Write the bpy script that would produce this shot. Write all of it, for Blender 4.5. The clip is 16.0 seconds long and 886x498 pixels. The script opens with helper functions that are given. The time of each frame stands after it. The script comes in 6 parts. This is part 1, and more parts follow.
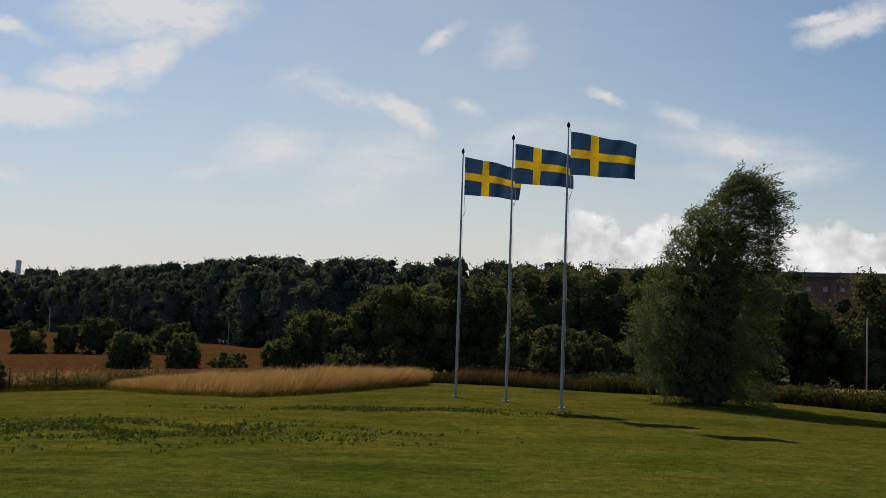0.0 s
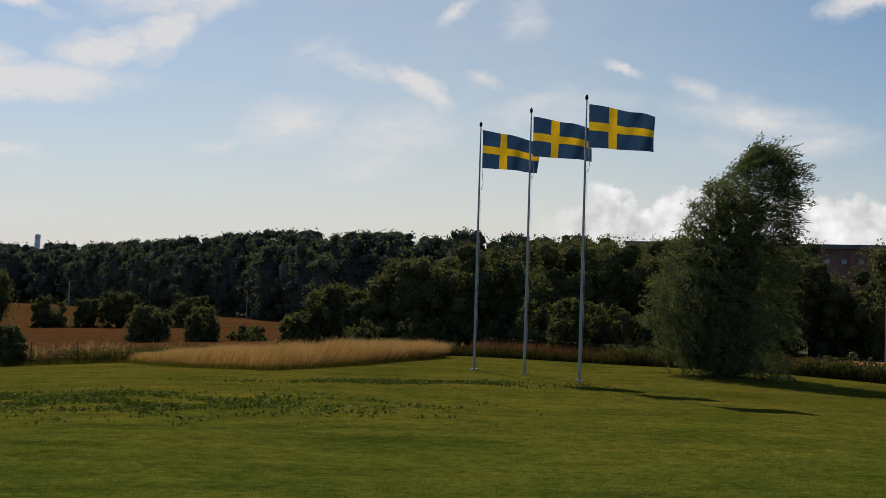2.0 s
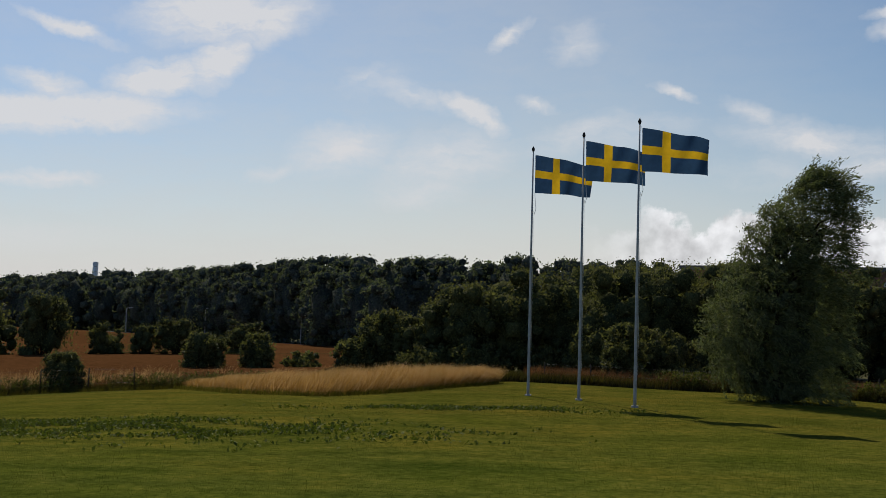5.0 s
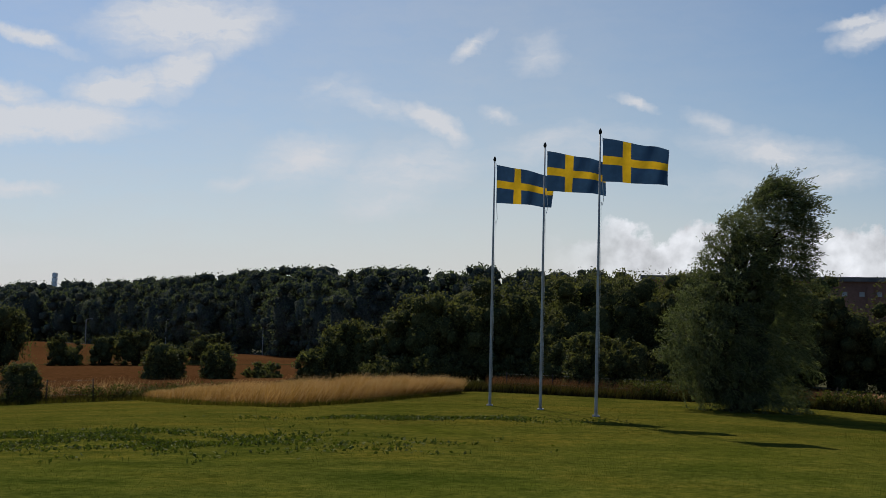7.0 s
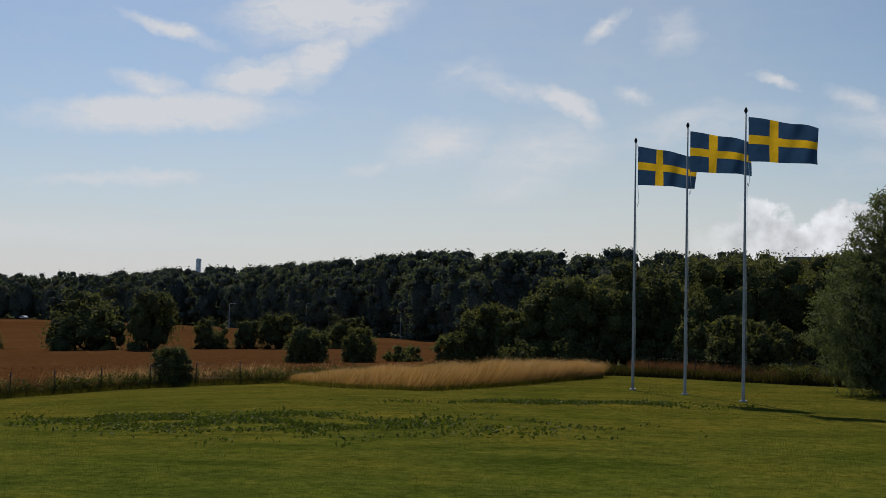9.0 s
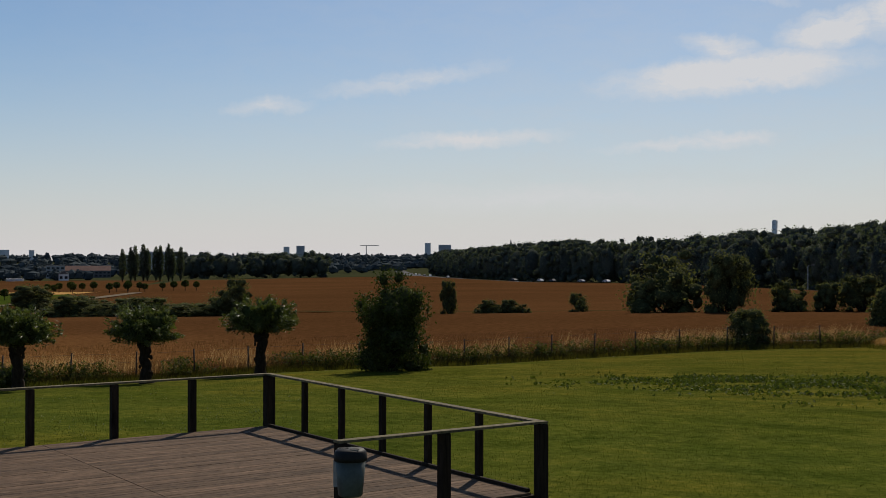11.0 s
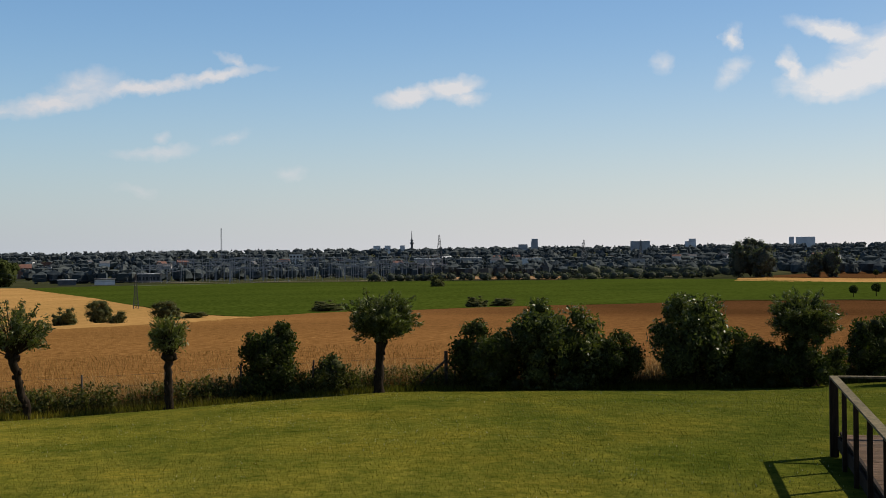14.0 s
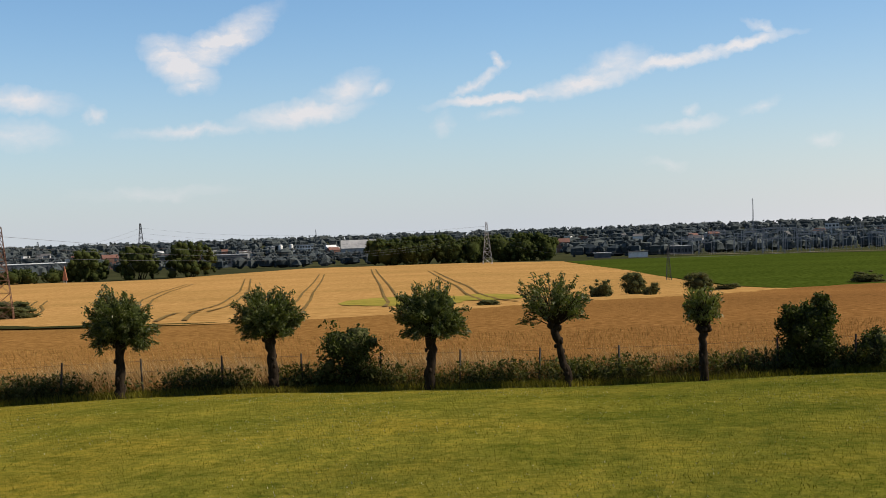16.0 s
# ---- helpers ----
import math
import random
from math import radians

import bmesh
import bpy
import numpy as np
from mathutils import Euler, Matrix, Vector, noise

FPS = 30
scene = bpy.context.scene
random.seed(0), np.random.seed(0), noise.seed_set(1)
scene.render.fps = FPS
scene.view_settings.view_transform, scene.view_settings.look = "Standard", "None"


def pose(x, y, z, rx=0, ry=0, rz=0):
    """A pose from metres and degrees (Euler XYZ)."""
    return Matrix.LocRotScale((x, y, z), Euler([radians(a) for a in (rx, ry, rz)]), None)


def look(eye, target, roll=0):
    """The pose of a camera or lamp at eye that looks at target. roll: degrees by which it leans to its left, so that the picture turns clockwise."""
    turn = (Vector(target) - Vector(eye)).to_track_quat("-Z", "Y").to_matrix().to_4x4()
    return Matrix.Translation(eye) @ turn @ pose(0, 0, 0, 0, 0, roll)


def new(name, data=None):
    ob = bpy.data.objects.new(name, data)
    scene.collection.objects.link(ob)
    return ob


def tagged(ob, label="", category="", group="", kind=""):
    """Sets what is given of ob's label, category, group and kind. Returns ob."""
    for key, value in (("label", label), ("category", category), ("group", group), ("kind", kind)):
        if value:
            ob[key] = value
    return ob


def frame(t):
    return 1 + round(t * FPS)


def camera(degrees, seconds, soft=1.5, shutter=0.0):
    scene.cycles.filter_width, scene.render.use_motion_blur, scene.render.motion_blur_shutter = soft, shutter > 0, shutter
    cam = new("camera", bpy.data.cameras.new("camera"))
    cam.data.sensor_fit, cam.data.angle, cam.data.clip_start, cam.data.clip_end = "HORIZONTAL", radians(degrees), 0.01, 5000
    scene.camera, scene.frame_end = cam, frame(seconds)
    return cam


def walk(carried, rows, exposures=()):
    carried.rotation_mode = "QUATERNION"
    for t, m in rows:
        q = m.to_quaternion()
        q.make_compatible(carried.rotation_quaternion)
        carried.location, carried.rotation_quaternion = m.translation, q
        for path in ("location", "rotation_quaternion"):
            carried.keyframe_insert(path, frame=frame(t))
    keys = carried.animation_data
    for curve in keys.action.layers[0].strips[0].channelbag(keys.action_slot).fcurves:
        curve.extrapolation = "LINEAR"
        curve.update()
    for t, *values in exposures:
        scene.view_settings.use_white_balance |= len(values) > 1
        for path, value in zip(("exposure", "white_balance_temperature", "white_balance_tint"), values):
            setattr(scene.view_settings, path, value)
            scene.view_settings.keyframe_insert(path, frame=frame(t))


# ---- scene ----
# ---- camera and its walk ----
cam = camera(39.5, 16.0, soft=0.5)
PATH = [
    (0, pose(0.02, 0.03, 3.05, 92.85, -1.81, -0.02)),
    (0.5, pose(0.05, 0.05, 3.05, 92.33, -1.71, -0.73)),
    (1, pose(0.01, -0.02, 3.05, 91.65, -1.73, -0.90)),
    (1.5, pose(-0.01, -0.02, 3.04, 91.93, -1.74, 0.02)),
    (2, pose(-0.02, -0.02, 3.05, 91.58, -1.69, 0.78)),
    (2.5, pose(-0.02, -0.01, 3.06, 91.78, -1.45, 1.78)),
    (3, pose(0.00, 0.03, 3.05, 92.34, -1.32, 2.33)),
    (3.5, pose(-0.01, 0.01, 3.05, 92.52, -1.42, 2.45)),
    (4, pose(-0.03, 0.02, 3.05, 92.66, -1.49, 2.83)),
    (4.2, pose(-0.03, 0.02, 3.05, 92.67, -1.47, 3.28)),
    (6.5, pose(0.01, 0.05, 3.05, 92.87, -1.17, 2.50)),
    (7, pose(0.02, 0.05, 3.04, 93.21, -1.31, 1.52)),
    (7.5, pose(-0.01, 0.02, 3.04, 93.29, -1.52, 1.36)),
    (8, pose(-0.06, 0.06, 3.04, 93.42, -1.37, 2.53)),
    (8.2, pose(-0.10, 0.06, 3.06, 93.21, -1.34, 2.96)),
    (10.3, pose(-0.30, 0.39, 3.03, 90.65, 0.02, 23.85)),
    (10.5, pose(-0.27, 0.38, 3.03, 90.71, 0.15, 26.79)),
    (11, pose(-0.21, 0.31, 3.03, 90.31, -0.10, 34.07)),
    (11.5, pose(-0.13, 0.23, 3.03, 89.95, -0.01, 42.55)),
    (12, pose(-0.11, 0.12, 3.05, 90.84, -0.19, 50.38)),
    (12.5, pose(-0.09, 0.01, 3.06, 91.22, 0.31, 57.64)),
    (13, pose(-0.19, -0.02, 3.06, 91.15, 0.23, 63.05)),
    (13.5, pose(-0.11, -0.11, 3.05, 89.95, 0.38, 71.26)),
    (14, pose(0.31, -0.25, 3.07, 89.87, 0.66, 81.00)),
    (14.5, pose(0.39, -0.25, 3.07, 89.08, 1.36, 89.28)),
    (15, pose(0.35, -0.29, 3.05, 89.03, 1.79, 94.83)),
    (15.5, pose(0.15, -0.31, 3.05, 88.86, 2.00, 100.17)),
    (16, pose(-0.02, -0.31, 3.05, 89.12, 2.02, 105.29)),
]
walk(cam, PATH, exposures=[(0, -0.12, 6600, 10), (1, -0.06, 6650, 10), (3, -0.1, 6600, 10), (4.2, -0.12, 6550, 10), (6.3, -0.17, 6300, 10), (8.2, -0.2, 6250, 10), (10.5, -0.2, 6500, 10), (12.5, -0.18, 6500, 10), (13.5, -0.05, 6580, 10), (14.5, 0.2, 6750, 10), (16, 0.3, 6750, 10)])

# ---- sun and sky ----
SUN_AZ, SUN_EL = -18.0, 42.0
sun = new("sun", bpy.data.lights.new("sun", "SUN"))
sun.data.energy, sun.data.angle, sun.data.color = 4.8, radians(0.6), (1.0, 0.91, 0.77)
sun_dir = Vector((math.sin(radians(SUN_AZ)) * math.cos(radians(SUN_EL)), math.cos(radians(SUN_AZ)) * math.cos(radians(SUN_EL)), math.sin(radians(SUN_EL))))
sun.matrix_world = look(sun_dir * 100, (0, 0, 0))

# Clouds as they stand round the sky: azimuth, height, half length, half thickness, tilt (degrees), density.
CLOUDS_WEST = (
    (-13.6, 13, 3.7, 1.04, 5, 0.94), (-11.3, 12.9, 1.8, 0.86, 36, 0.66), (-14, 10.8, 1.5, 0.73, 43, 0.94), (-16.4, 10, 2.1, 0.62, 7, 0.99), (-20.7, 8.2, 5.2, 0.65, 4, 0.95), (-21.4, 9.4, 1.6, 0.47, -11, 0.6),
    (-20.4, 11.9, 2.2, 0.21, -13, 0.65), (-8.1, 7.2, 2.5, 1.00, 11, 0.5), (-3.4, 6.8, 3.4, 1.10, 13, 0.5), (-4.5, 5.3, 2.5, 0.63, 6, 0.42), (-2, 9, 1.6, 0.34, -25, 0.8), (-5.1, 9.9, 2.5, 0.42, -19, 0.42),
)
CLOUDS_NORTHWEST = (
    (-0.5, 12.6, 1.1, 0.23, 33, 0.7), (2.7, 12.2, 1.3, 0.79, 15, 0.42), (0.8, 9.5, 1.0, 0.18, -11, 0.55), (7.3, 10, 1.0, 0.14, -21, 0.65), (13.5, 7.8, 3.9, 0.73, -9, 0.52), (15.8, 6.7, 2.5, 0.73, 5, 0.42),
    (10.6, 9, 1.4, 0.37, -31, 0.4), (17.1, 13.3, 1.3, 0.20, 9, 0.65), (-21, 5.3, 1.6, 0.18, 1, 0.55), (2.9, 8.1, 2.8, 0.63, 17, 0.38), (-7.1, 10.5, 1.6, 0.26, 31, 0.3), (-11.3, 6.1, 1.6, 0.26, 19, 0.35),
)
CLOUDS_SOUTHWEST = (
    (11.7, 6.5, 3.7, 0.79, 2, 0.25), (18.3, 13.1, 2.1, 0.52, 20, 0.75), (-6.5, 10.3, 1.8, 0.58, 22, 0.25), (5.3, 8.2, 3.1, 0.68, 12, 0.3),
    (-32.9, 5.4, 4.2, 0.24, 3, 0.6), (-23.3, 5.0, 3.7, 0.18, 2, 0.5),
    (-35.8, 8.1, 4.5, 0.33, 9, 0.42), (-42.0, 6.8, 2.1, 0.24, 8, 0.42), (-28.4, 2.7, 11.3, 0.63, 0, 0.35),
)
CLOUDS_SOUTH = (
    (-59.1, 8.3, 3.5, 1.05, 3, 1.0), (-63.1, 7.1, 2.2, 0.52, 5, 0.95), (-63.5, 9.3, 1.8, 0.30, -14, 0.8), (-55.3, 9.2, 1.1, 0.5, 31, 0.95), (-65.2, 7.6, 0.9, 0.24, -68, 0.7),
    (-61.4, 7.8, 2.0, 0.75, 8, 1.0), (-56.7, 8.7, 1.4, 0.62, 14, 1.0),
    (-58.1, 9.3, 1.9, 0.33, 2, 0.7), (-67.8, 9.2, 0.6, 0.22, 87, 0.65), (-67.8, 7.6, 0.9, 0.33, 49, 0.45), (-70.8, 8.1, 0.5, 0.4, 8, 0.4), (-64.1, 11.7, 1.7, 0.18, -26, 0.38),
    (-94.1, 4.5, 1.9, 0.22, 6, 0.40), (-93.9, 5.2, 0.5, 0.2, 8, 0.42), (-90.7, 5.0, 1.0, 0.2, 9, 0.34),
)
CLOUDS_SOUTHEAST = (
    (-102.4, 6.0, 3.0, 0.15, 5, 0.75), (-98.4, 6.7, 2.7, 0.36, 14, 0.62), (-97.5, 7.3, 1.7, 0.55, 13, 0.46), (-94.6, 7.3, 2.6, 0.18, 7, 0.7), (-91.4, 7.8, 2.3, 0.16, 7, 0.68),
    (-90.3, 8.4, 1.0, 0.12, -24, 0.5), (-102.6, 7.8, 0.5, 0.12, -54, 0.55), (-103.5, 6.8, 1.4, 0.14, 30, 0.5), (-102.5, 5.2, 1.1, 0.18, 6, 0.32),
    (-82.6, 6.9, 1.3, 0.28, 10, 0.75), (-80.6, 7.3, 1.3, 0.30, 12, 0.7), (-79.9, 6.9, 0.9, 0.2, -8, 0.6),
    (-94.8, 2.7, 1.0, 0.2, -11, 0.3), (-88.0, 3.3, 0.8, 0.2, -5, 0.3),
)
CLOUDS_FAR_SOUTHEAST = (
    (-117.0, 7.8, 1.7, 0.75, -28, 0.72), (-115.2, 8.8, 2.6, 0.6, 33, 0.68), (-116.3, 6.8, 1.1, 0.2, 12, 0.5), (-109.7, 6.5, 1.6, 0.6, 27, 0.48), (-111.6, 5.6, 3.0, 0.42, 8, 0.58),
    (-116.6, 4.9, 3.6, 0.2, 1, 0.4), (-108.2, 6.6, 0.8, 0.2, 20, 0.4), (-124.0, 6.2, 2.4, 0.4, -3, 0.52), (-124.1, 4.7, 2.0, 0.5, -3, 0.42), (-121.0, 5.6, 0.4, 0.24, -24, 0.45),
    (-118.4, 2.1, 3.9, 0.3, 1, 0.28), (-105.1, 4.9, 0.6, 0.45, 88, 0.3),
)


def make_sky():
    world = bpy.data.worlds.new("sky")
    scene.world = world
    world.use_nodes = True
    nt = world.node_tree
    nt.nodes.clear()
    link = nt.links.new

    def node(kind, **kw):
        n = nt.nodes.new(kind)
        for k, v in kw.items():
            if k == "operation":
                n.operation = v
            elif k == "blend":
                n.data_type, n.blend_type = "RGBA", v
        return n

    def maths(op, a, b=None, clamp=False):
        n = nt.nodes.new("ShaderNodeMath")
        n.operation, n.use_clamp = op, clamp
        for i, v in enumerate((a, b)):
            if v is None:
                continue
            if isinstance(v, (int, float)):
                n.inputs[i].default_value = v
            else:
                link(v, n.inputs[i])
        return n.outputs[0]

    coord = node("ShaderNodeTexCoord").outputs["Generated"]
    sky = node("ShaderNodeTexSky")
    sky.sky_type, sky.sun_disc = "NISHITA", False
    sky.sun_elevation, sky.sun_rotation = radians(SUN_EL), radians(SUN_AZ)
    sky.altitude, sky.air_density, sky.dust_density, sky.ozone_density = 20, 1.0, 0.35, 3.0
    # ragged edges: the direction is shaken by two sizes of noise before it is held against each cloud
    warp = coord
    for scale, amount in ((12.0, 0.022), (48.0, 0.016), (150.0, 0.009)):
        nz = node("ShaderNodeTexNoise")
        nz.inputs["Scale"].default_value, nz.inputs["Detail"].default_value = scale, 4
        link(coord, nz.inputs["Vector"])
        sub = node("ShaderNodeVectorMath", operation="SUBTRACT")
        sub.inputs[1].default_value = (0.5, 0.5, 0.5)
        link(nz.outputs["Color"], sub.inputs[0])
        mul = node("ShaderNodeVectorMath", operation="MULTIPLY")
        mul.inputs[1].default_value = (amount, amount, amount * 0.7)
        link(sub.outputs[0], mul.inputs[0])
        add = node("ShaderNodeVectorMath", operation="ADD")
        link(warp, add.inputs[0])
        link(mul.outputs[0], add.inputs[1])
        warp = add.outputs[0]
    total = None
    for az, el, half_w, half_h, tilt, dense in CLOUDS_WEST + CLOUDS_NORTHWEST + CLOUDS_SOUTHWEST + CLOUDS_SOUTH + CLOUDS_SOUTHEAST + CLOUDS_FAR_SOUTHEAST:
        a, e = radians(az), radians(el)
        m = nt.nodes.new("ShaderNodeMapping")
        m.vector_type = "TEXTURE"
        m.inputs["Location"].default_value = (math.sin(a) * math.cos(e), math.cos(a) * math.cos(e), math.sin(e))
        m.inputs["Rotation"].default_value = (0, radians(-tilt), -a)
        m.inputs["Scale"].default_value = (radians(half_w) * 1.45, 0.6, radians(half_h) * 1.6 + 0.0025)
        link(warp, m.inputs["Vector"])
        g = nt.nodes.new("ShaderNodeTexGradient")
        g.gradient_type = "SPHERICAL"
        link(m.outputs[0], g.inputs[0])
        v = maths("MULTIPLY", g.outputs["Fac"], dense * 1.65)
        total = v if total is None else maths("MAXIMUM", total, v)
    # streaks inside the clouds
    squash = nt.nodes.new("ShaderNodeMapping")
    squash.inputs["Scale"].default_value = (1, 1, 3.6)
    squash.inputs["Rotation"].default_value = (0, radians(12), 0)
    link(warp, squash.inputs["Vector"])
    streak = node("ShaderNodeTexNoise")
    streak.inputs["Scale"].default_value, streak.inputs["Detail"].default_value, streak.inputs["Roughness"].default_value = 24, 9, 0.62
    link(squash.outputs[0], streak.inputs["Vector"])
    grain = maths("MULTIPLY_ADD", streak.outputs["Fac"], 2.1)
    nt.nodes[-1].inputs[2].default_value = -0.1
    wisps = maths("MULTIPLY", maths("SUBTRACT", maths("MULTIPLY", maths("POWER", total, 1.15), grain), 0.08), 1.32, True)
    # low bank of cumulus to the west, and the pale haze along the horizon
    sep = node("ShaderNodeSeparateXYZ")
    link(coord, sep.inputs[0])
    azim = maths("ARCTAN2", sep.outputs[0], sep.outputs[1])
    puff = node("ShaderNodeTexNoise")
    puff.inputs["Scale"].default_value, puff.inputs["Detail"].default_value = 24, 7
    puff.inputs["Roughness"].default_value = 0.6
    link(coord, puff.inputs["Vector"])
    billow = node("ShaderNodeTexNoise")
    billow.inputs["Scale"].default_value, billow.inputs["Detail"].default_value = 55, 5
    link(coord, billow.inputs["Vector"])
    top = maths("MULTIPLY_ADD", puff.outputs["Fac"], 0.085)
    nt.nodes[-1].inputs[2].default_value = 0.034
    bank = maths("MULTIPLY", maths("SUBTRACT", top, sep.outputs[2]), 140, True)
    west = maths("MULTIPLY", maths("MULTIPLY", maths("SUBTRACT", azim, radians(3.0)), 14, True), maths("MULTIPLY", maths("SUBTRACT", radians(34), azim), 10, True))
    bank = maths("MULTIPLY", bank, west)
    haze = maths("POWER", maths("SUBTRACT", 1.0, maths("MULTIPLY", maths("ABSOLUTE", sep.outputs[2]), 4.6, True)), 2.3)
    haze = maths("MULTIPLY", haze, 0.95)

    south = maths("MULTIPLY", maths("SUBTRACT", radians(-52), azim), 1.15, True)

    def mix(fac, a, b):
        n = node("ShaderNodeMix", blend="MIX")
        link(fac, n.inputs["Factor"])
        for v, slot in ((a, 6), (b, 7)):
            if isinstance(v, tuple):
                n.inputs[slot].default_value = v
            else:
                link(v, n.inputs[slot])
        return n.outputs[2]

    shade = maths("MULTIPLY_ADD", billow.outputs["Fac"], 15.0)
    nt.nodes[-1].inputs[2].default_value = 3.2
    bankcol = node("ShaderNodeCombineColor")
    for i, k in enumerate((1.0, 1.0, 1.02)):
        link(maths("MULTIPLY", shade, k), bankcol.inputs[i])
    clear = node("ShaderNodeMix", blend="MULTIPLY")
    clear.inputs["Factor"].default_value = 1.0
    link(sky.outputs[0], clear.inputs[6])
    # away from the sun the sky is deeper and clearer, and its haze less bright
    towards = maths("MULTIPLY", maths("ADD", azim, radians(22)), 2.4, True)
    link(mix(south, mix(towards, (0.86, 1.0, 1.13, 1), mix(maths("MULTIPLY", maths("SUBTRACT", azim, radians(5)), 3.2, True), (0.98, 1.0, 0.99, 1), (0.74, 0.86, 0.96, 1))), (1.08, 1.33, 1.5, 1)), clear.inputs[7])
    col = mix(haze, clear.outputs[2], mix(south, (9.8, 9.4, 9.45, 1), (6.1, 6.65, 7.5, 1)))
    veil = maths("MULTIPLY", maths("MULTIPLY", maths("ADD", azim, radians(64)), 1.6, True), 0.34)
    veil = maths("MULTIPLY", veil, maths("MULTIPLY", maths("SUBTRACT", radians(26), azim), 2.2, True))
    veil = maths("MULTIPLY", veil, maths("MULTIPLY", maths("SUBTRACT", 1.0, sep.outputs[2]), maths("ADD", streak.outputs["Fac"], 0.5)), True)
    col = mix(veil, col, (8.7, 8.5, 8.3, 1))
    col = mix(maths("MULTIPLY", wisps, 0.9), col, mix(south, (10.0, 10.0, 10.2, 1), (8.6, 8.5, 8.9, 1)))
    col = mix(maths("MULTIPLY", bank, 0.9), col, bankcol.outputs[0])
    bg = node("ShaderNodeBackground")
    bg.inputs["Strength"].default_value = 0.075
    link(col, bg.inputs[0])
    out = node("ShaderNodeOutputWorld")
    link(bg.outputs[0], out.inputs[0])


make_sky()

# ---- materials ----


def material(name, rough=0.8, shine=0.3):
    m = bpy.data.materials.new(name)
    m.use_nodes = True
    b = m.node_tree.nodes["Principled BSDF"]
    b.inputs["Specular IOR Level"].default_value = shine
    b.inputs["Roughness"].default_value = rough
    return m, m.node_tree, b


def nd(nt, kind, **inputs):
    n = nt.nodes.new(kind)
    for k, v in inputs.items():
        n.inputs[k.replace("_", " ")].default_value = v
    return n


def noise_fac(nt, scale, detail=4, rough=0.6, stretch=None, space="Object", own=False):
    tc = nt.nodes.new("ShaderNodeTexCoord")
    src = tc.outputs[space]
    if own:
        info = nt.nodes.new("ShaderNodeObjectInfo")
        far = nt.nodes.new("ShaderNodeMath")
        far.operation = "MULTIPLY"
        far.inputs[1].default_value = 61.0
        nt.links.new(info.outputs["Random"], far.inputs[0])
        add = nt.nodes.new("ShaderNodeVectorMath")
        nt.links.new(src, add.inputs[0])
        nt.links.new(far.outputs[0], add.inputs[1])
        src = add.outputs[0]
    if stretch:
        mp = nt.nodes.new("ShaderNodeMapping")
        mp.inputs["Scale"].default_value = stretch
        nt.links.new(src, mp.inputs["Vector"])
        src = mp.outputs[0]
    n = nd(nt, "ShaderNodeTexNoise", Scale=scale, Detail=detail, Roughness=rough)
    nt.links.new(src, n.inputs["Vector"])
    return n.outputs["Fac"]


def ramp(nt, fac, stops):
    r = nt.nodes.new("ShaderNodeValToRGB")
    while len(r.color_ramp.elements) < len(stops):
        r.color_ramp.elements.new(0.5)
    for e, (p, c) in zip(r.color_ramp.elements, stops):
        e.position, e.color = p, (*c, 1)
    nt.links.new(fac, r.inputs[0])
    return r.outputs[0]


def blend(nt, kind, fac, a, b):
    n = nt.nodes.new("ShaderNodeMix")
    n.data_type, n.blend_type = "RGBA", kind
    for v, slot in ((fac, 0), (a, 6), (b, 7)):
        if isinstance(v, (int, float)):
            n.inputs[slot].default_value = v
        elif isinstance(v, tuple):
            n.inputs[slot].default_value = (*v, 1)
        else:
            nt.links.new(v, n.inputs[slot])
    return n.outputs[2]


def bump(nt, b, fac, strength, dist):
    n = nd(nt, "ShaderNodeBump", Strength=strength, Distance=dist)
    nt.links.new(fac, n.inputs["Height"])
    nt.links.new(n.outputs[0], b.inputs["Normal"])


def southward_light(nt, start, end, stops):
    """Tints grass and corn along falling y; sun-angle brightness is painted into the colour."""
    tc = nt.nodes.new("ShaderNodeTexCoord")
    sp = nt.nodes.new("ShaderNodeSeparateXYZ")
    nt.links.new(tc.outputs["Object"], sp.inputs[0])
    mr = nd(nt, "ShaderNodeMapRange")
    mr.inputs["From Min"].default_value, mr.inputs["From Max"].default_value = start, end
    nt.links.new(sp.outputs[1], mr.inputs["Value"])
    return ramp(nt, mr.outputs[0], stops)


# Tone stops along falling y: view-to-sun brightness painted into lawn, wheat and ears.
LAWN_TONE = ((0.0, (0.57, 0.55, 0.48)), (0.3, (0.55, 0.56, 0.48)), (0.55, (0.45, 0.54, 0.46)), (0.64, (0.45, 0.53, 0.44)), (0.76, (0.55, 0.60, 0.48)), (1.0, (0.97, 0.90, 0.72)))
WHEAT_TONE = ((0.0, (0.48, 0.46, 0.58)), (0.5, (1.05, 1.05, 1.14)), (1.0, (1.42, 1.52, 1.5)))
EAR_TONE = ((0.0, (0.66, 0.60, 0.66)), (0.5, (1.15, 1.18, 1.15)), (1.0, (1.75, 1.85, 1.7)))


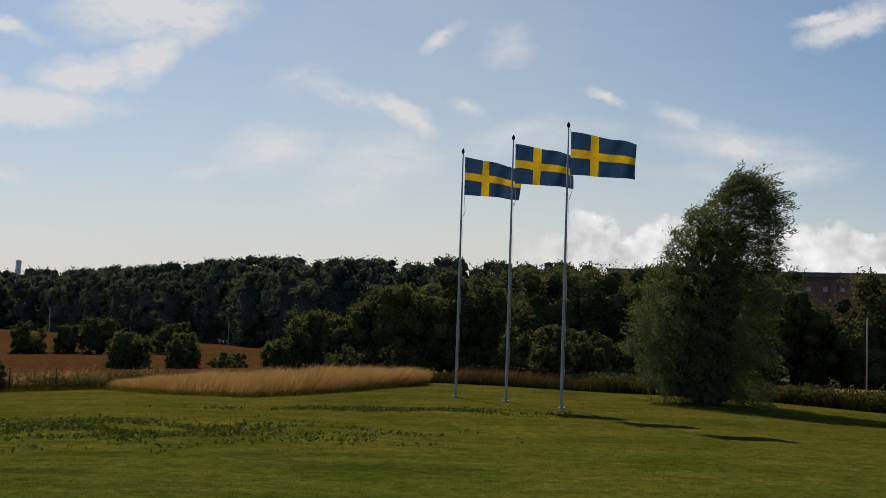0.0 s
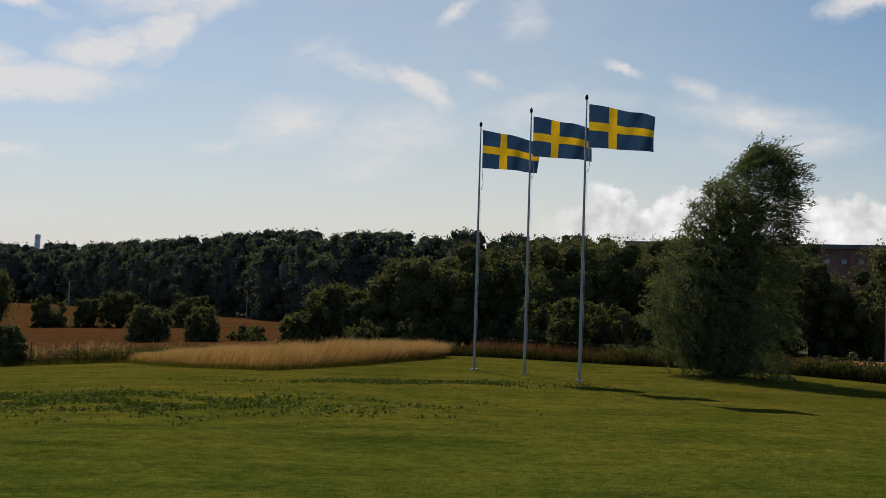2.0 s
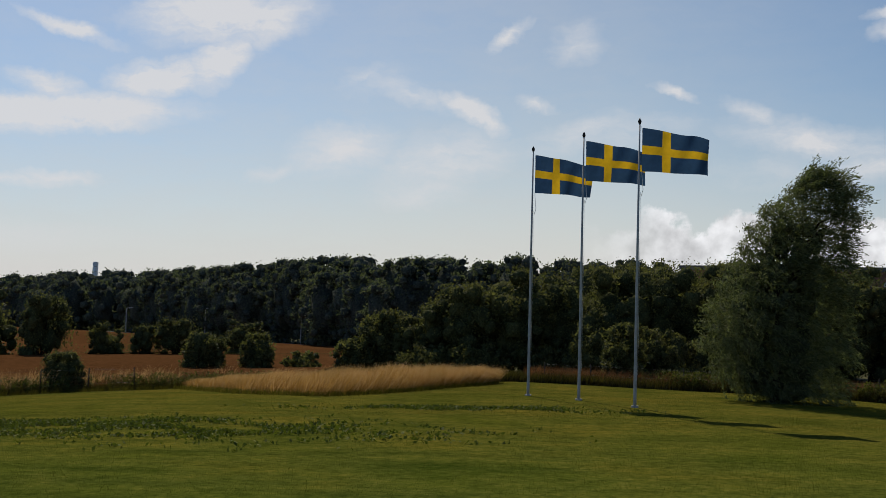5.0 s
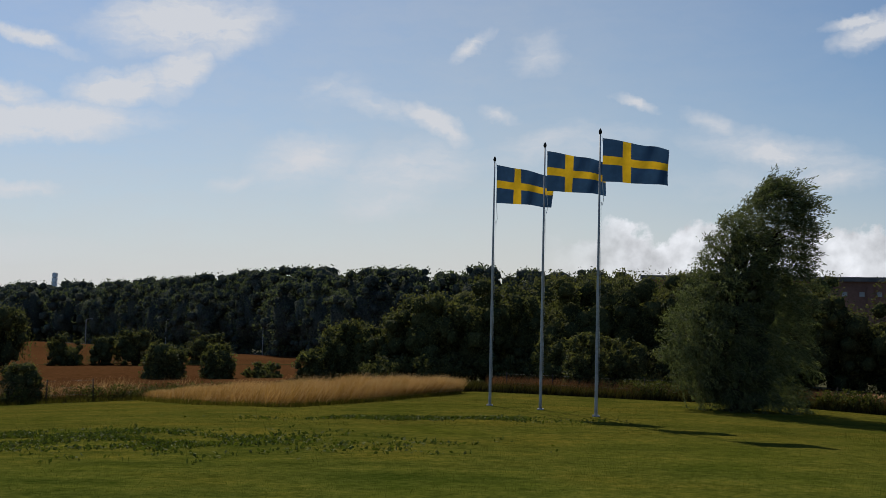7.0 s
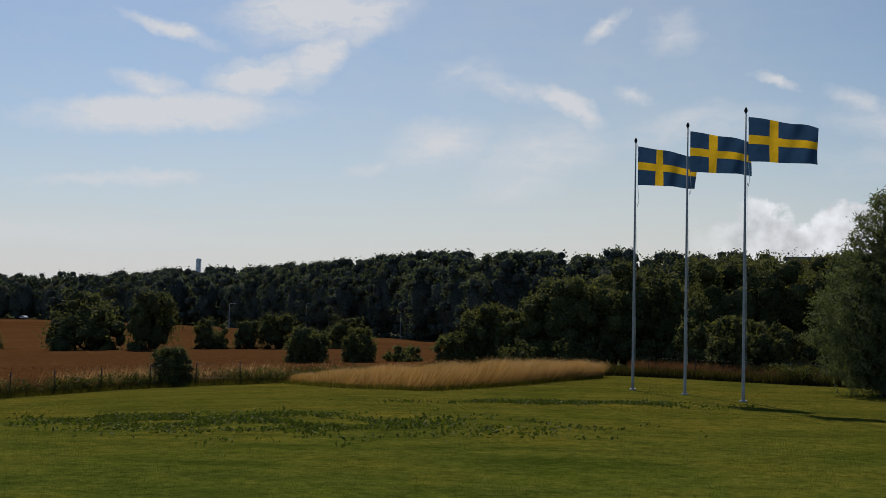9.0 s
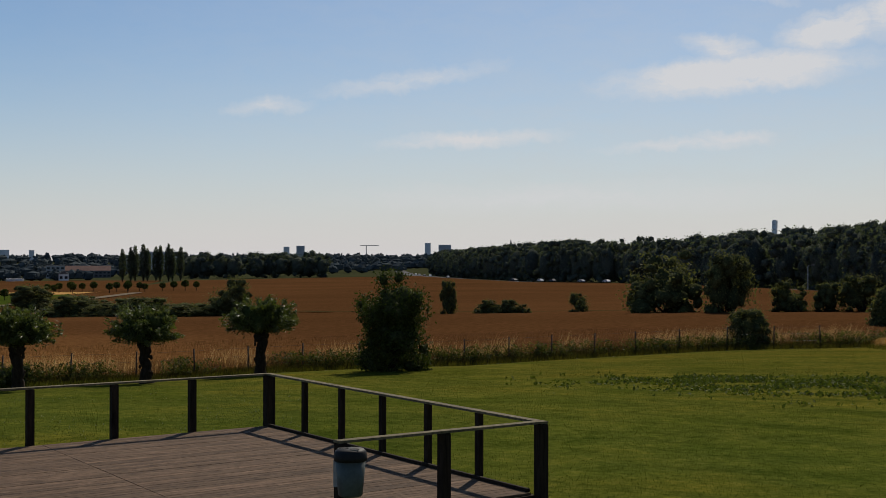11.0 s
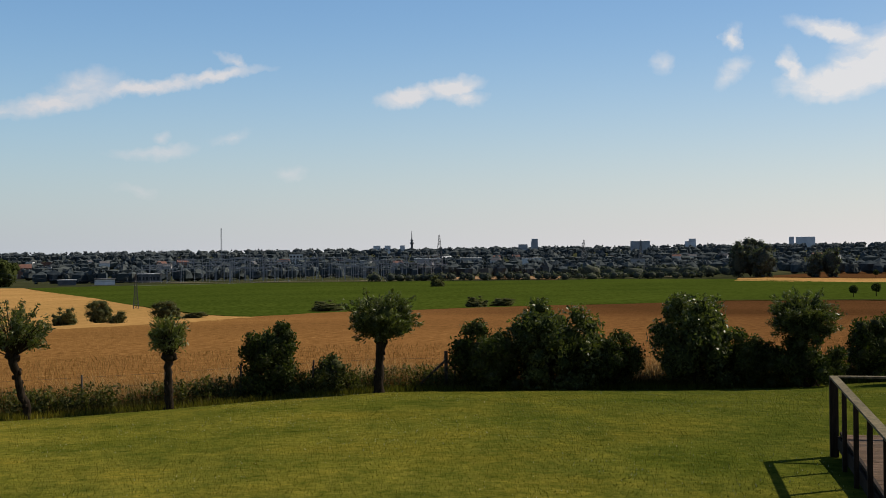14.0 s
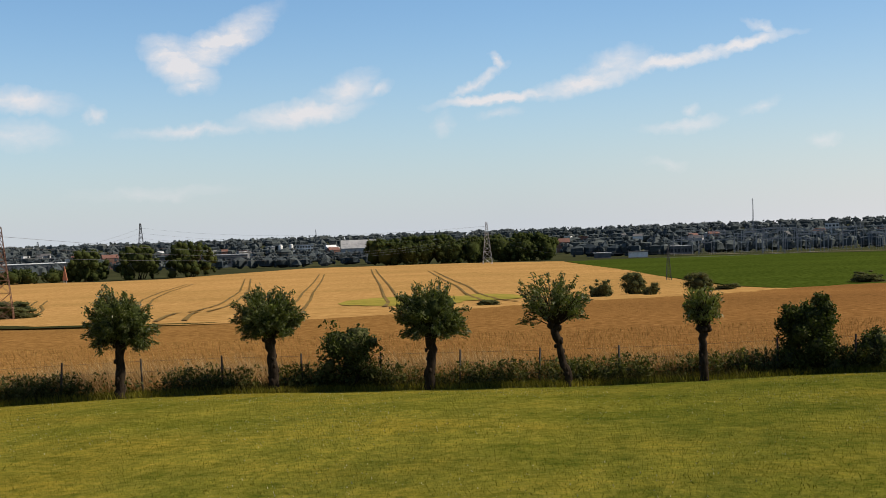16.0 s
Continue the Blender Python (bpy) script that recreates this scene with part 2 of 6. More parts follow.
def two_scale(name, dark, light, fine, coarse, rough=0.85, relief=0.4, dist=0.02, stretch=None, tint=None, metal=0.0, pieces=False, shine=0.3, ripe=False):
    """Colour that varies at two scales, with a fine relief."""
    m, nt, b = material(name, rough, shine)
    f1, f2 = noise_fac(nt, fine, 5, 0.65, stretch, own=pieces), noise_fac(nt, coarse, 3, 0.55, own=pieces)
    c = ramp(nt, f1, [(0.3, dark), (0.7, light)])
    c = blend(nt, "MULTIPLY", 0.75, c, ramp(nt, f2, [(0.3, tint or (0.62, 0.62, 0.62)), (0.68, (1.15, 1.12, 1.08))]))
    if pieces:
        info = nt.nodes.new("ShaderNodeObjectInfo")
        c = blend(nt, "MULTIPLY", 0.8, c, ramp(nt, info.outputs["Random"], [(0.0, (0.7, 0.7, 0.7)), (1.0, (1.15, 1.12, 1.1))]))
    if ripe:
        c = blend(nt, "MULTIPLY", 1.0, c, southward_light(nt, 55, -25, WHEAT_TONE))
    nt.links.new(c, b.inputs["Base Color"])
    b.inputs["Metallic"].default_value = metal
    bump(nt, b, f1, relief, dist)
    return m


def leaf(name, dark, light, glow=0.35, rough=0.5, lawn=False, pass_tint=(1.3, 1.5, 0.6), ripe=False, gloss=0.12):
    """Leaves: each one its own green, some light passing through."""
    m, nt, b = material(name, rough)
    geo = nt.nodes.new("ShaderNodeNewGeometry")
    c = ramp(nt, geo.outputs["Random Per Island"], [(0.0, dark), (1.0, light)])
    c = blend(nt, "MULTIPLY", 0.6, c, ramp(nt, noise_fac(nt, 0.9, 2), [(0.35, (0.6, 0.65, 0.6)), (0.7, (1.2, 1.15, 1.0))]))
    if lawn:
        c = blend(nt, "MULTIPLY", 1.0, c, southward_light(nt, 55, -8, LAWN_TONE))
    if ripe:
        c = blend(nt, "MULTIPLY", 1.0, c, southward_light(nt, 55, -25, EAR_TONE))
    nt.links.new(c, b.inputs["Base Color"])
    b.inputs["Specular IOR Level"].default_value = 0.0 if lawn else gloss
    tr = nt.nodes.new("ShaderNodeBsdfTranslucent")
    nt.links.new(blend(nt, "MULTIPLY", 1.0, c, pass_tint), tr.inputs["Color"])
    mx = nt.nodes.new("ShaderNodeMixShader")
    mx.inputs[0].default_value = glow
    nt.links.new(b.outputs[0], mx.inputs[1])
    nt.links.new(tr.outputs[0], mx.inputs[2])
    nt.links.new(mx.outputs[0], nt.nodes["Material Output"].inputs[0])
    return m


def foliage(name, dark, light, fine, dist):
    """The close mass of leaves inside a crown: mottled with painted leaf shade, matt, each lump its own green."""
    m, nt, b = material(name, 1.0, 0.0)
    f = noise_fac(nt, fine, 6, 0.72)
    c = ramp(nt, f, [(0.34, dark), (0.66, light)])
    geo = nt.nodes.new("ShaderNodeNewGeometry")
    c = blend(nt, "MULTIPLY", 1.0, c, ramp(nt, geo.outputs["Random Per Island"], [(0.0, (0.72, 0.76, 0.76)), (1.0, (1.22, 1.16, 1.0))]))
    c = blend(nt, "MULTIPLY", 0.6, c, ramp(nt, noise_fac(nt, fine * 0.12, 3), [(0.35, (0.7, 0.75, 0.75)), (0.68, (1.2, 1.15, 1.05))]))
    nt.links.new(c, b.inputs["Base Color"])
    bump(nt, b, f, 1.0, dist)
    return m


def cloth(name, colour):
    """Thin flag cloth that lets some daylight through."""
    m, nt, b = material(name, 0.75, 0.1)
    weave = ramp(nt, noise_fac(nt, 3.0, 4), [(0.3, tuple(c * 0.85 for c in colour)), (0.7, tuple(c * 1.12 for c in colour))])
    nt.links.new(weave, b.inputs["Base Color"])
    tr = nt.nodes.new("ShaderNodeBsdfTranslucent")
    nt.links.new(weave, tr.inputs["Color"])
    mx = nt.nodes.new("ShaderNodeMixShader")
    mx.inputs[0].default_value = 0.4
    nt.links.new(b.outputs[0], mx.inputs[1])
    nt.links.new(tr.outputs[0], mx.inputs[2])
    nt.links.new(mx.outputs[0], nt.nodes["Material Output"].inputs[0])
    return m


def turf(name):
    """Mown grass: fine mottling, worn yellow patches and faint mowing bands."""
    m, nt, b = material(name, 1.0, 0.0)
    c = ramp(nt, noise_fac(nt, 5.0, 6, 0.75), [(0.3, (0.084, 0.096, 0.019)), (0.5, (0.158, 0.155, 0.030)), (0.72, (0.245, 0.212, 0.052))])
    c = blend(nt, "MULTIPLY", 0.85, c, ramp(nt, noise_fac(nt, 0.22, 4, 0.6), [(0.32, (0.62, 0.74, 0.6)), (0.5, (1.0, 1.0, 1.0)), (0.7, (1.30, 1.10, 1.0))]))
    c = blend(nt, "MULTIPLY", 0.8, c, ramp(nt, noise_fac(nt, 0.9, 4, 0.65, (0.3, 1.0, 1.0)), [(0.35, (0.68, 0.76, 0.7)), (0.65, (1.2, 1.14, 1.0))]))
    c = blend(nt, "MULTIPLY", 0.8, c, ramp(nt, noise_fac(nt, 1.9, 5, 0.75), [(0.36, (0.62, 0.70, 0.6)), (0.5, (1.0, 1.0, 1.0)), (0.66, (1.3, 1.22, 1.1))]))
    c = blend(nt, "MULTIPLY", 1.0, c, southward_light(nt, 55, -8, LAWN_TONE))
    nt.links.new(c, b.inputs["Base Color"])
    bump(nt, b, noise_fac(nt, 9, 5, 0.75), 0.8, 0.05)
    return m


M = {
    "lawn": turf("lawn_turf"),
    "rough": two_scale("rough_grass", (0.041, 0.0507, 0.0148), (0.1066, 0.0936, 0.037), 1.2, 0.02, 0.95, 0.5, 0.2, shine=0.05),
    "plain": two_scale("far_ground", (0.030, 0.036, 0.017), (0.060, 0.060, 0.028), 0.02, 0.004, 0.95, 0.2, 0.5, shine=0.0),
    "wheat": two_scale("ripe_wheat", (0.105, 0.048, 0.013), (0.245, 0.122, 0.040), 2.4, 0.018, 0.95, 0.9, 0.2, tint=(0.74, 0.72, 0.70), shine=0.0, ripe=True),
    "barley": two_scale("ripe_barley", (0.250, 0.136, 0.044), (0.47, 0.274, 0.102), 0.9, 0.025, 0.95, 0.8, 0.25, tint=(0.80, 0.82, 0.72), shine=0.0),
    "beet": two_scale("green_crop", (0.026, 0.040, 0.005), (0.062, 0.084, 0.013), 1.1, 0.02, 0.95, 0.8, 0.25, stretch=(0.25, 1, 1), tint=(0.75, 0.8, 0.8), shine=0.0),
    "stubble": two_scale("pale_crop", (0.1968, 0.1092, 0.0444), (0.2952, 0.1716, 0.074), 1.5, 0.02, 0.9, 0.5, 0.15, shine=0.05),
    "track": two_scale("flattened_crop", (0.130, 0.082, 0.024), (0.200, 0.128, 0.038), 2.0, 0.05, 0.95, shine=0.05),
    "asphalt": two_scale("asphalt", (0.05, 0.05, 0.052), (0.09, 0.09, 0.09), 6, 0.1, 0.9, shine=0.05),
    "dirt": two_scale("dry_track", (0.140, 0.112, 0.078), (0.21, 0.175, 0.125), 3, 0.1, 0.95, shine=0.0),
    "willow": leaf("willow_leaf", (0.034, 0.046, 0.012), (0.132, 0.142, 0.050), 0.32, 0.42, gloss=0.22),
    "pale_willow": leaf("pale_willow_leaf", (0.070, 0.082, 0.022), (0.175, 0.180, 0.062), 0.35, 0.45, gloss=0.25),
    "bush": leaf("bush_leaf", (0.024, 0.033, 0.008), (0.082, 0.094, 0.024), 0.25, 0.8, pass_tint=(0.95, 1.15, 0.5)),
    "hedge_leaf": leaf("hedgerow_leaf", (0.055, 0.060, 0.026), (0.138, 0.136, 0.060), 0.42, 0.8, pass_tint=(1.1, 1.15, 0.6)),
    "tall_willow": leaf("white_willow_leaf", (0.062, 0.070, 0.036), (0.160, 0.168, 0.088), 0.42, 0.7, pass_tint=(1.1, 1.25, 0.7)),
    # Wood leaves raised and greyed: haze over the distance put into the colour.
    "wood_leaf": leaf("woodland_leaf", (0.060, 0.068, 0.058), (0.112, 0.120, 0.098), 0.35, 1.0),
    # Far belts: air haze painted in as a bluer, flatter leaf colour.
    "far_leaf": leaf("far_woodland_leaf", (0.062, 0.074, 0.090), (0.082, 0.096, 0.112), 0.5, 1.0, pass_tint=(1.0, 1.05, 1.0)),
    # Solid lumps inside crowns; their dark mottling stands in for shade among leaves.
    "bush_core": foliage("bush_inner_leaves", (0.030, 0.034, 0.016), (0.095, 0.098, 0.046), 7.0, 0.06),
    # Inner lumps of the tall willow: the crown's shade put into their colour.
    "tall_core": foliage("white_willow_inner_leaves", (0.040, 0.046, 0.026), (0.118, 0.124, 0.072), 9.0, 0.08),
    # Darker than the willow leaves, so crown shade is painted into these lumps.
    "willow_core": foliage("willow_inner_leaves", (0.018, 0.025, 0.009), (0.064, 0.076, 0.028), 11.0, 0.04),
    # Wood canopy, greyed to carry painted haze like its leaves.
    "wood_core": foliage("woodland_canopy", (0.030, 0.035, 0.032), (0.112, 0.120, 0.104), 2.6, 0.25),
    # Canopy of the far belts, with the same painted bluish haze.
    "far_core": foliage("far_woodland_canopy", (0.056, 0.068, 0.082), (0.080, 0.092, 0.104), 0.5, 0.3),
    "core": two_scale("shaded_twigs", (0.056, 0.065, 0.060), (0.086, 0.096, 0.088), 1.2, 0.2, 1.0, 0.4, 0.3, shine=0.0),
    "straw": leaf("dry_grass", (0.26, 0.165, 0.075), (0.62, 0.46, 0.27), 0.35, 0.85, pass_tint=(1.25, 1.1, 0.8)),
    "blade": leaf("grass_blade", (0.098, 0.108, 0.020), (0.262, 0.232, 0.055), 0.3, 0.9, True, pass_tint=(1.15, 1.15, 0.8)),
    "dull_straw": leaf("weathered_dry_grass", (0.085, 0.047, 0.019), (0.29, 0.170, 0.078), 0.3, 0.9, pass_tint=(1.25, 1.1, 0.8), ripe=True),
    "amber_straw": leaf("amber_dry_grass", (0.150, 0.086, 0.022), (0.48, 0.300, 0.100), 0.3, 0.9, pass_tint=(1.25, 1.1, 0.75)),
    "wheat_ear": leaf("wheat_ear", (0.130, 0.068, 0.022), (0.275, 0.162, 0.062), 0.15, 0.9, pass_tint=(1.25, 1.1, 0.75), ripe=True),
    "bank": two_scale("shaggy_bank_grass", (0.018, 0.022, 0.007), (0.052, 0.050, 0.020), 1.5, 0.08, 0.95, 0.8, 0.2, shine=0.0),
    "post": two_scale("grey_fence_post", (0.035, 0.029, 0.023), (0.10, 0.085, 0.070), 12, 1.5, 0.9, 0.4, 0.005, shine=0.1),
    "clover": two_scale("clover_flower", (0.34, 0.33, 0.18), (0.48, 0.46, 0.29), 30, 3, 0.8),
    "coarse_weed": leaf("coarse_weed_leaf", (0.062, 0.076, 0.014), (0.130, 0.140, 0.030), 0.2, 0.85),
    "nettle": leaf("nettle_leaf", (0.030, 0.036, 0.010), (0.125, 0.118, 0.040), 0.25, 0.85),
    # Near-black that paints the darkness inside the bin's openings.
    "hole": two_scale("dark_opening", (0.004, 0.004, 0.004), (0.008, 0.008, 0.008), 5, 1, 0.9),
    "weed": leaf("weed_leaf", (0.030, 0.025, 0.008), (0.110, 0.084, 0.028), 0.2, 0.85),
    "bark": two_scale("bark", (0.014, 0.010, 0.007), (0.050, 0.037, 0.026), 14, 1.5, 0.95, 1.0, 0.03, (1, 1, 0.25), shine=0.05),
    "deck": two_scale("weathered_decking", (0.036, 0.024, 0.016), (0.205, 0.138, 0.092), 7, 0.9, 0.85, 0.6, 0.004, (0.6, 6, 6), pieces=True, shine=0.05),
    "timber": two_scale("weathered_timber", (0.012, 0.0085, 0.006), (0.044, 0.031, 0.021), 18, 1.6, 0.9, 0.6, 0.006, (1, 1, 0.15), shine=0.08),
    # Cap rails, paler and yellower than the posts.
    "rail_cap": two_scale("bleached_timber", (0.075, 0.062, 0.036), (0.21, 0.175, 0.105), 14, 1.6, 0.85, 0.5, 0.005, shine=0.06),
    "lodged": two_scale("green_lodged_crop", (0.165, 0.150, 0.026), (0.33, 0.245, 0.058), 0.35, 0.06, 0.95, tint=(0.75, 0.85, 0.75), shine=0.0),
    "white": two_scale("white_paint", (0.70, 0.70, 0.69), (0.82, 0.82, 0.81), 12, 0.8, 0.45, 0.05, 0.002),
    "pole_paint": two_scale("chalky_pole_paint", (0.29, 0.29, 0.29), (0.42, 0.42, 0.41), 12, 0.8, 0.5, 0.05, 0.002),
    "steel": two_scale("galvanised_steel", (0.24, 0.24, 0.255), (0.42, 0.42, 0.435), 6, 0.5, 0.5, 0.1, 0.005, metal=0.15),
    "rust": two_scale("rusty_steel", (0.12, 0.055, 0.03), (0.22, 0.11, 0.07), 3, 0.4, 0.7, 0.1, 0.005),
    "brick": two_scale("red_brick", (0.15, 0.078, 0.060), (0.22, 0.118, 0.092), 3, 0.2, 0.85),
    "concrete": two_scale("pale_concrete", (0.28, 0.28, 0.29), (0.42, 0.42, 0.42), 0.4, 0.05, 0.8),
    # Far tower walls: distance haze put into the blue-grey base colour.
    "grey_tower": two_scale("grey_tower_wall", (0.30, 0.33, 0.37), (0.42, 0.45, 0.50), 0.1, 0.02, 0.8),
    "dark_wall": two_scale("dark_cladding", (0.07, 0.075, 0.085), (0.13, 0.135, 0.15), 0.4, 0.05, 0.7),
    "white_wall": two_scale("white_cladding", (0.62, 0.62, 0.62), (0.78, 0.78, 0.78), 0.4, 0.05, 0.7),
    # Paler tower wall, lightened and blued by painted distance haze.
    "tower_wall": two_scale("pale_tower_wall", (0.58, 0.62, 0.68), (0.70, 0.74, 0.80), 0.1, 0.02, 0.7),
    "roof": two_scale("roofing", (0.08, 0.08, 0.085), (0.16, 0.15, 0.15), 0.6, 0.1, 0.8),
    "tile_roof": two_scale("tile_roof", (0.14, 0.06375, 0.048), (0.21, 0.105, 0.08), 0.6, 0.1, 0.8),
    "pane": two_scale("window_pane", (0.02, 0.025, 0.03), (0.05, 0.055, 0.065), 1, 0.1, 0.12, 0.0),
    "bin": two_scale("grey_green_plastic", (0.052, 0.064, 0.058), (0.082, 0.098, 0.088), 14, 2, 0.5, 0.05, 0.002),
    "black": two_scale("black_plastic", (0.010, 0.010, 0.010), (0.022, 0.022, 0.022), 10, 2, 0.6, 0.05, 0.002, shine=0.15),
    "flag_blue": cloth("blue_flag_cloth", (0.026, 0.062, 0.125)),
    "flag_yellow": cloth("yellow_flag_cloth", (0.66, 0.40, 0.015)),
    "wire": two_scale("wire", (0.05, 0.05, 0.05), (0.1, 0.1, 0.1), 3, 0.5, 0.6),
    "orange": two_scale("faded_orange_paint", (0.42, 0.15, 0.07), (0.55, 0.24, 0.13), 2, 0.4, 0.7),
}

# ---- shape of the land: a low hill top at the origin, lawn out to the fence, fields falling away to a plain ----
RIM_AZ = (-180, -140, -125, -113, -100, -94, -84, -70, -65, -59, -47, -42, -33, -24, -15, 0, 14, 25, 60, 180)
RIM_R = (45, 39, 38.6, 37.4, 36.3, 36.9, 39.5, 40.6, 41.6, 45, 47.4, 50, 53, 59.7, 64, 69, 63, 55, 50, 45)
RIM_Z = (-1.4, -1.65, -1.65, -1.65, -1.65, -1.65, -1.65, -1.65, -1.65, -1.65, -1.65, -1.65, -1.65, -1.6, -1.35, -1.0, -0.95, -0.9, -1.0, -1.4)
FALL_R = (0, 30, 60, 100, 150, 250, 450, 700, 1000, 2000, 5000, 9000)
FALL_Z = (0, 0.5, 1.6, 3.6, 5.5, 7.6, 11, 14.5, 18.0, 23.0, 19.0, 19)
SHARE_AZ = (-180, -125, -62, -36, -24, 25, 180)
SHARE = (1.0, 1.0, 0.95, 0.72, 0.66, 0.66, 1.0)


def land(x, y):
    """Height of the ground at x, y (numpy arrays or numbers)."""
    az, r = np.degrees(np.arctan2(x, y)), np.hypot(x, y)
    rim, low = np.interp(az, RIM_AZ, RIM_R), np.interp(az, RIM_AZ, RIM_Z)
    s = np.clip((r - 13) / (rim - 13), 0, 1)
    s = 0.25 * s + 0.75 * s * s
    lawn = -0.2 + (low + 0.2) * s
    fall = np.interp(az, SHARE_AZ, SHARE) * np.interp(np.maximum(r - rim, 0), FALL_R, FALL_Z)
    roll = 0.05 * np.sin(x * 0.31 + 0.7 * np.sin(y * 0.21)) * np.sin(y * 0.27 + 1.1) * np.clip(r / 20, 0, 1)
    return lawn - fall + roll


def rim_at(az):
    return np.interp(az, RIM_AZ, RIM_R)

# ---- mesh helpers ----


def mesh(name, verts, faces, mats, index=None, smooth=False):
    me = bpy.data.meshes.new(name)
    me.from_pydata(verts.tolist() if isinstance(verts, np.ndarray) else verts, [], faces.tolist() if isinstance(faces, np.ndarray) else faces)
    for m in mats if isinstance(mats, (list, tuple)) else [mats]:
        me.materials.append(m)
    if index is not None:
        me.polygons.foreach_set("material_index", index)
    if smooth:
        me.polygons.foreach_set("use_smooth", [True] * len(me.polygons))
    me.update()
    return me


def thing(name, label, category, group="", kind="", data=None, at=None):
    ob = tagged(new(name, data), label, category, group, kind)
    if at is not None:
        ob.matrix_world = at
    return ob


def sub(name, me, parent, label=""):
    ob = new(name, me)
    ob.parent = parent
    return tagged(ob, label)


class Soup:
    """Verts and faces gathered for one mesh."""

    def __init__(self):
        self.v, self.f = [], []

    def add(self, v, f):
        n = len(self.v)
        self.v.extend(tuple(map(float, p)) for p in v)
        self.f.extend(tuple(n + i for i in q) for q in f)
        return self

    def box(self, c, s, rz=0.0, taper=1.0):
        ca, sa = math.cos(rz), math.sin(rz)
        v = []
        for k in (-1, 1):
            for i, j in ((-1, -1), (1, -1), (1, 1), (-1, 1)):
                w = taper if k > 0 else 1.0
                x, y = i * s[0] / 2 * w, j * s[1] / 2 * w
                v.append((c[0] + x * ca - y * sa, c[1] + x * sa + y * ca, c[2] + k * s[2] / 2))
        return self.add(v, [(3, 2, 1, 0), (4, 5, 6, 7), (0, 1, 5, 4), (1, 2, 6, 5), (2, 3, 7, 6), (3, 0, 4, 7)])

    def tube(self, pts, radii, n=7, cap=True):
        pts = [Vector(p) for p in pts]
        ref = None
        v, f = [], []
        for i, p in enumerate(pts):
            d = (pts[min(i + 1, len(pts) - 1)] - pts[max(i - 1, 0)]).normalized()
            if ref is None:
                ref = d.orthogonal().normalized()
            ref = (ref - d * ref.dot(d)).normalized()
            side = d.cross(ref)
            for k in range(n):
                a = 2 * math.pi * k / n
                v.append(p + (ref * math.cos(a) + side * math.sin(a)) * radii[i])
        for i in range(len(pts) - 1):
            for k in range(n):
                f.append((i * n + k, i * n + (k + 1) % n, (i + 1) * n + (k + 1) % n, (i + 1) * n + k))
        if cap:
            f.append(tuple(range(n))[::-1])
            f.append(tuple(range((len(pts) - 1) * n, len(pts) * n)))
        return self.add(v, f)

    def bar(self, a, b, r, n=4):
        return self.tube([a, b], [r, r], n)

    def mesh(self, name, mat, smooth=False):
        return mesh(name, self.v, self.f, mat, smooth=smooth)


def leaf_cloud(rng, centres, length, width, droop=0.0, wind=None, spread=1.0):
    """Diamond-shaped leaves at the centres, turned at random."""
    n = len(centres)
    d = rng.normal(size=(n, 3)) * spread
    d[:, 2] -= droop
    if wind is not None:
        d += np.array(wind)
    d /= np.linalg.norm(d, axis=1)[:, None] + 1e-9
    e = np.cross(d, rng.normal(size=(n, 3)))
    e /= np.linalg.norm(e, axis=1)[:, None] + 1e-9
    k = rng.uniform(0.65, 1.3, size=(n, 1))
    ln, wd = length * k / 2, width * k / 2
    v = np.empty((n, 4, 3))
    v[:, 0], v[:, 2] = centres - d * ln, centres + d * ln
    v[:, 1], v[:, 3] = centres + e * wd - d * ln * 0.15, centres - e * wd - d * ln * 0.15
    return v.reshape(-1, 3), np.arange(n * 4).reshape(-1, 4)


def in_ball(rng, n, low=0.0):
    d = rng.normal(size=(n, 3))
    d /= np.linalg.norm(d, axis=1)[:, None]
    return d * rng.uniform(low ** 3, 1, size=(n, 1)) ** (1 / 3)


def ico(centre, radii, rng, rough=0.2):
    """A lumpy low ball, as verts and faces."""
    rings, seg = 5, 8
    v, f = [(centre[0], centre[1], centre[2] - radii[2])], []
    for i in range(1, rings):
        th = math.pi * i / rings
        for k in range(seg):
            a = 2 * math.pi * k / seg
            q = 1 + rng.uniform(-rough, rough)
            v.append((centre[0] + radii[0] * q * math.sin(th) * math.cos(a), centre[1] + radii[1] * q * math.sin(th) * math.sin(a), centre[2] - radii[2] * q * math.cos(th)))
    v.append((centre[0], centre[1], centre[2] + radii[2]))
    for k in range(seg):
        f.append((0, 1 + (k + 1) % seg, 1 + k))
        f.append((len(v) - 1, len(v) - 1 - seg + k, len(v) - 1 - seg + (k + 1) % seg))
        for i in range(rings - 2):
            a, b = 1 + i * seg + k, 1 + i * seg + (k + 1) % seg
            f.append((a, b, b + seg, a + seg))
    return v, f


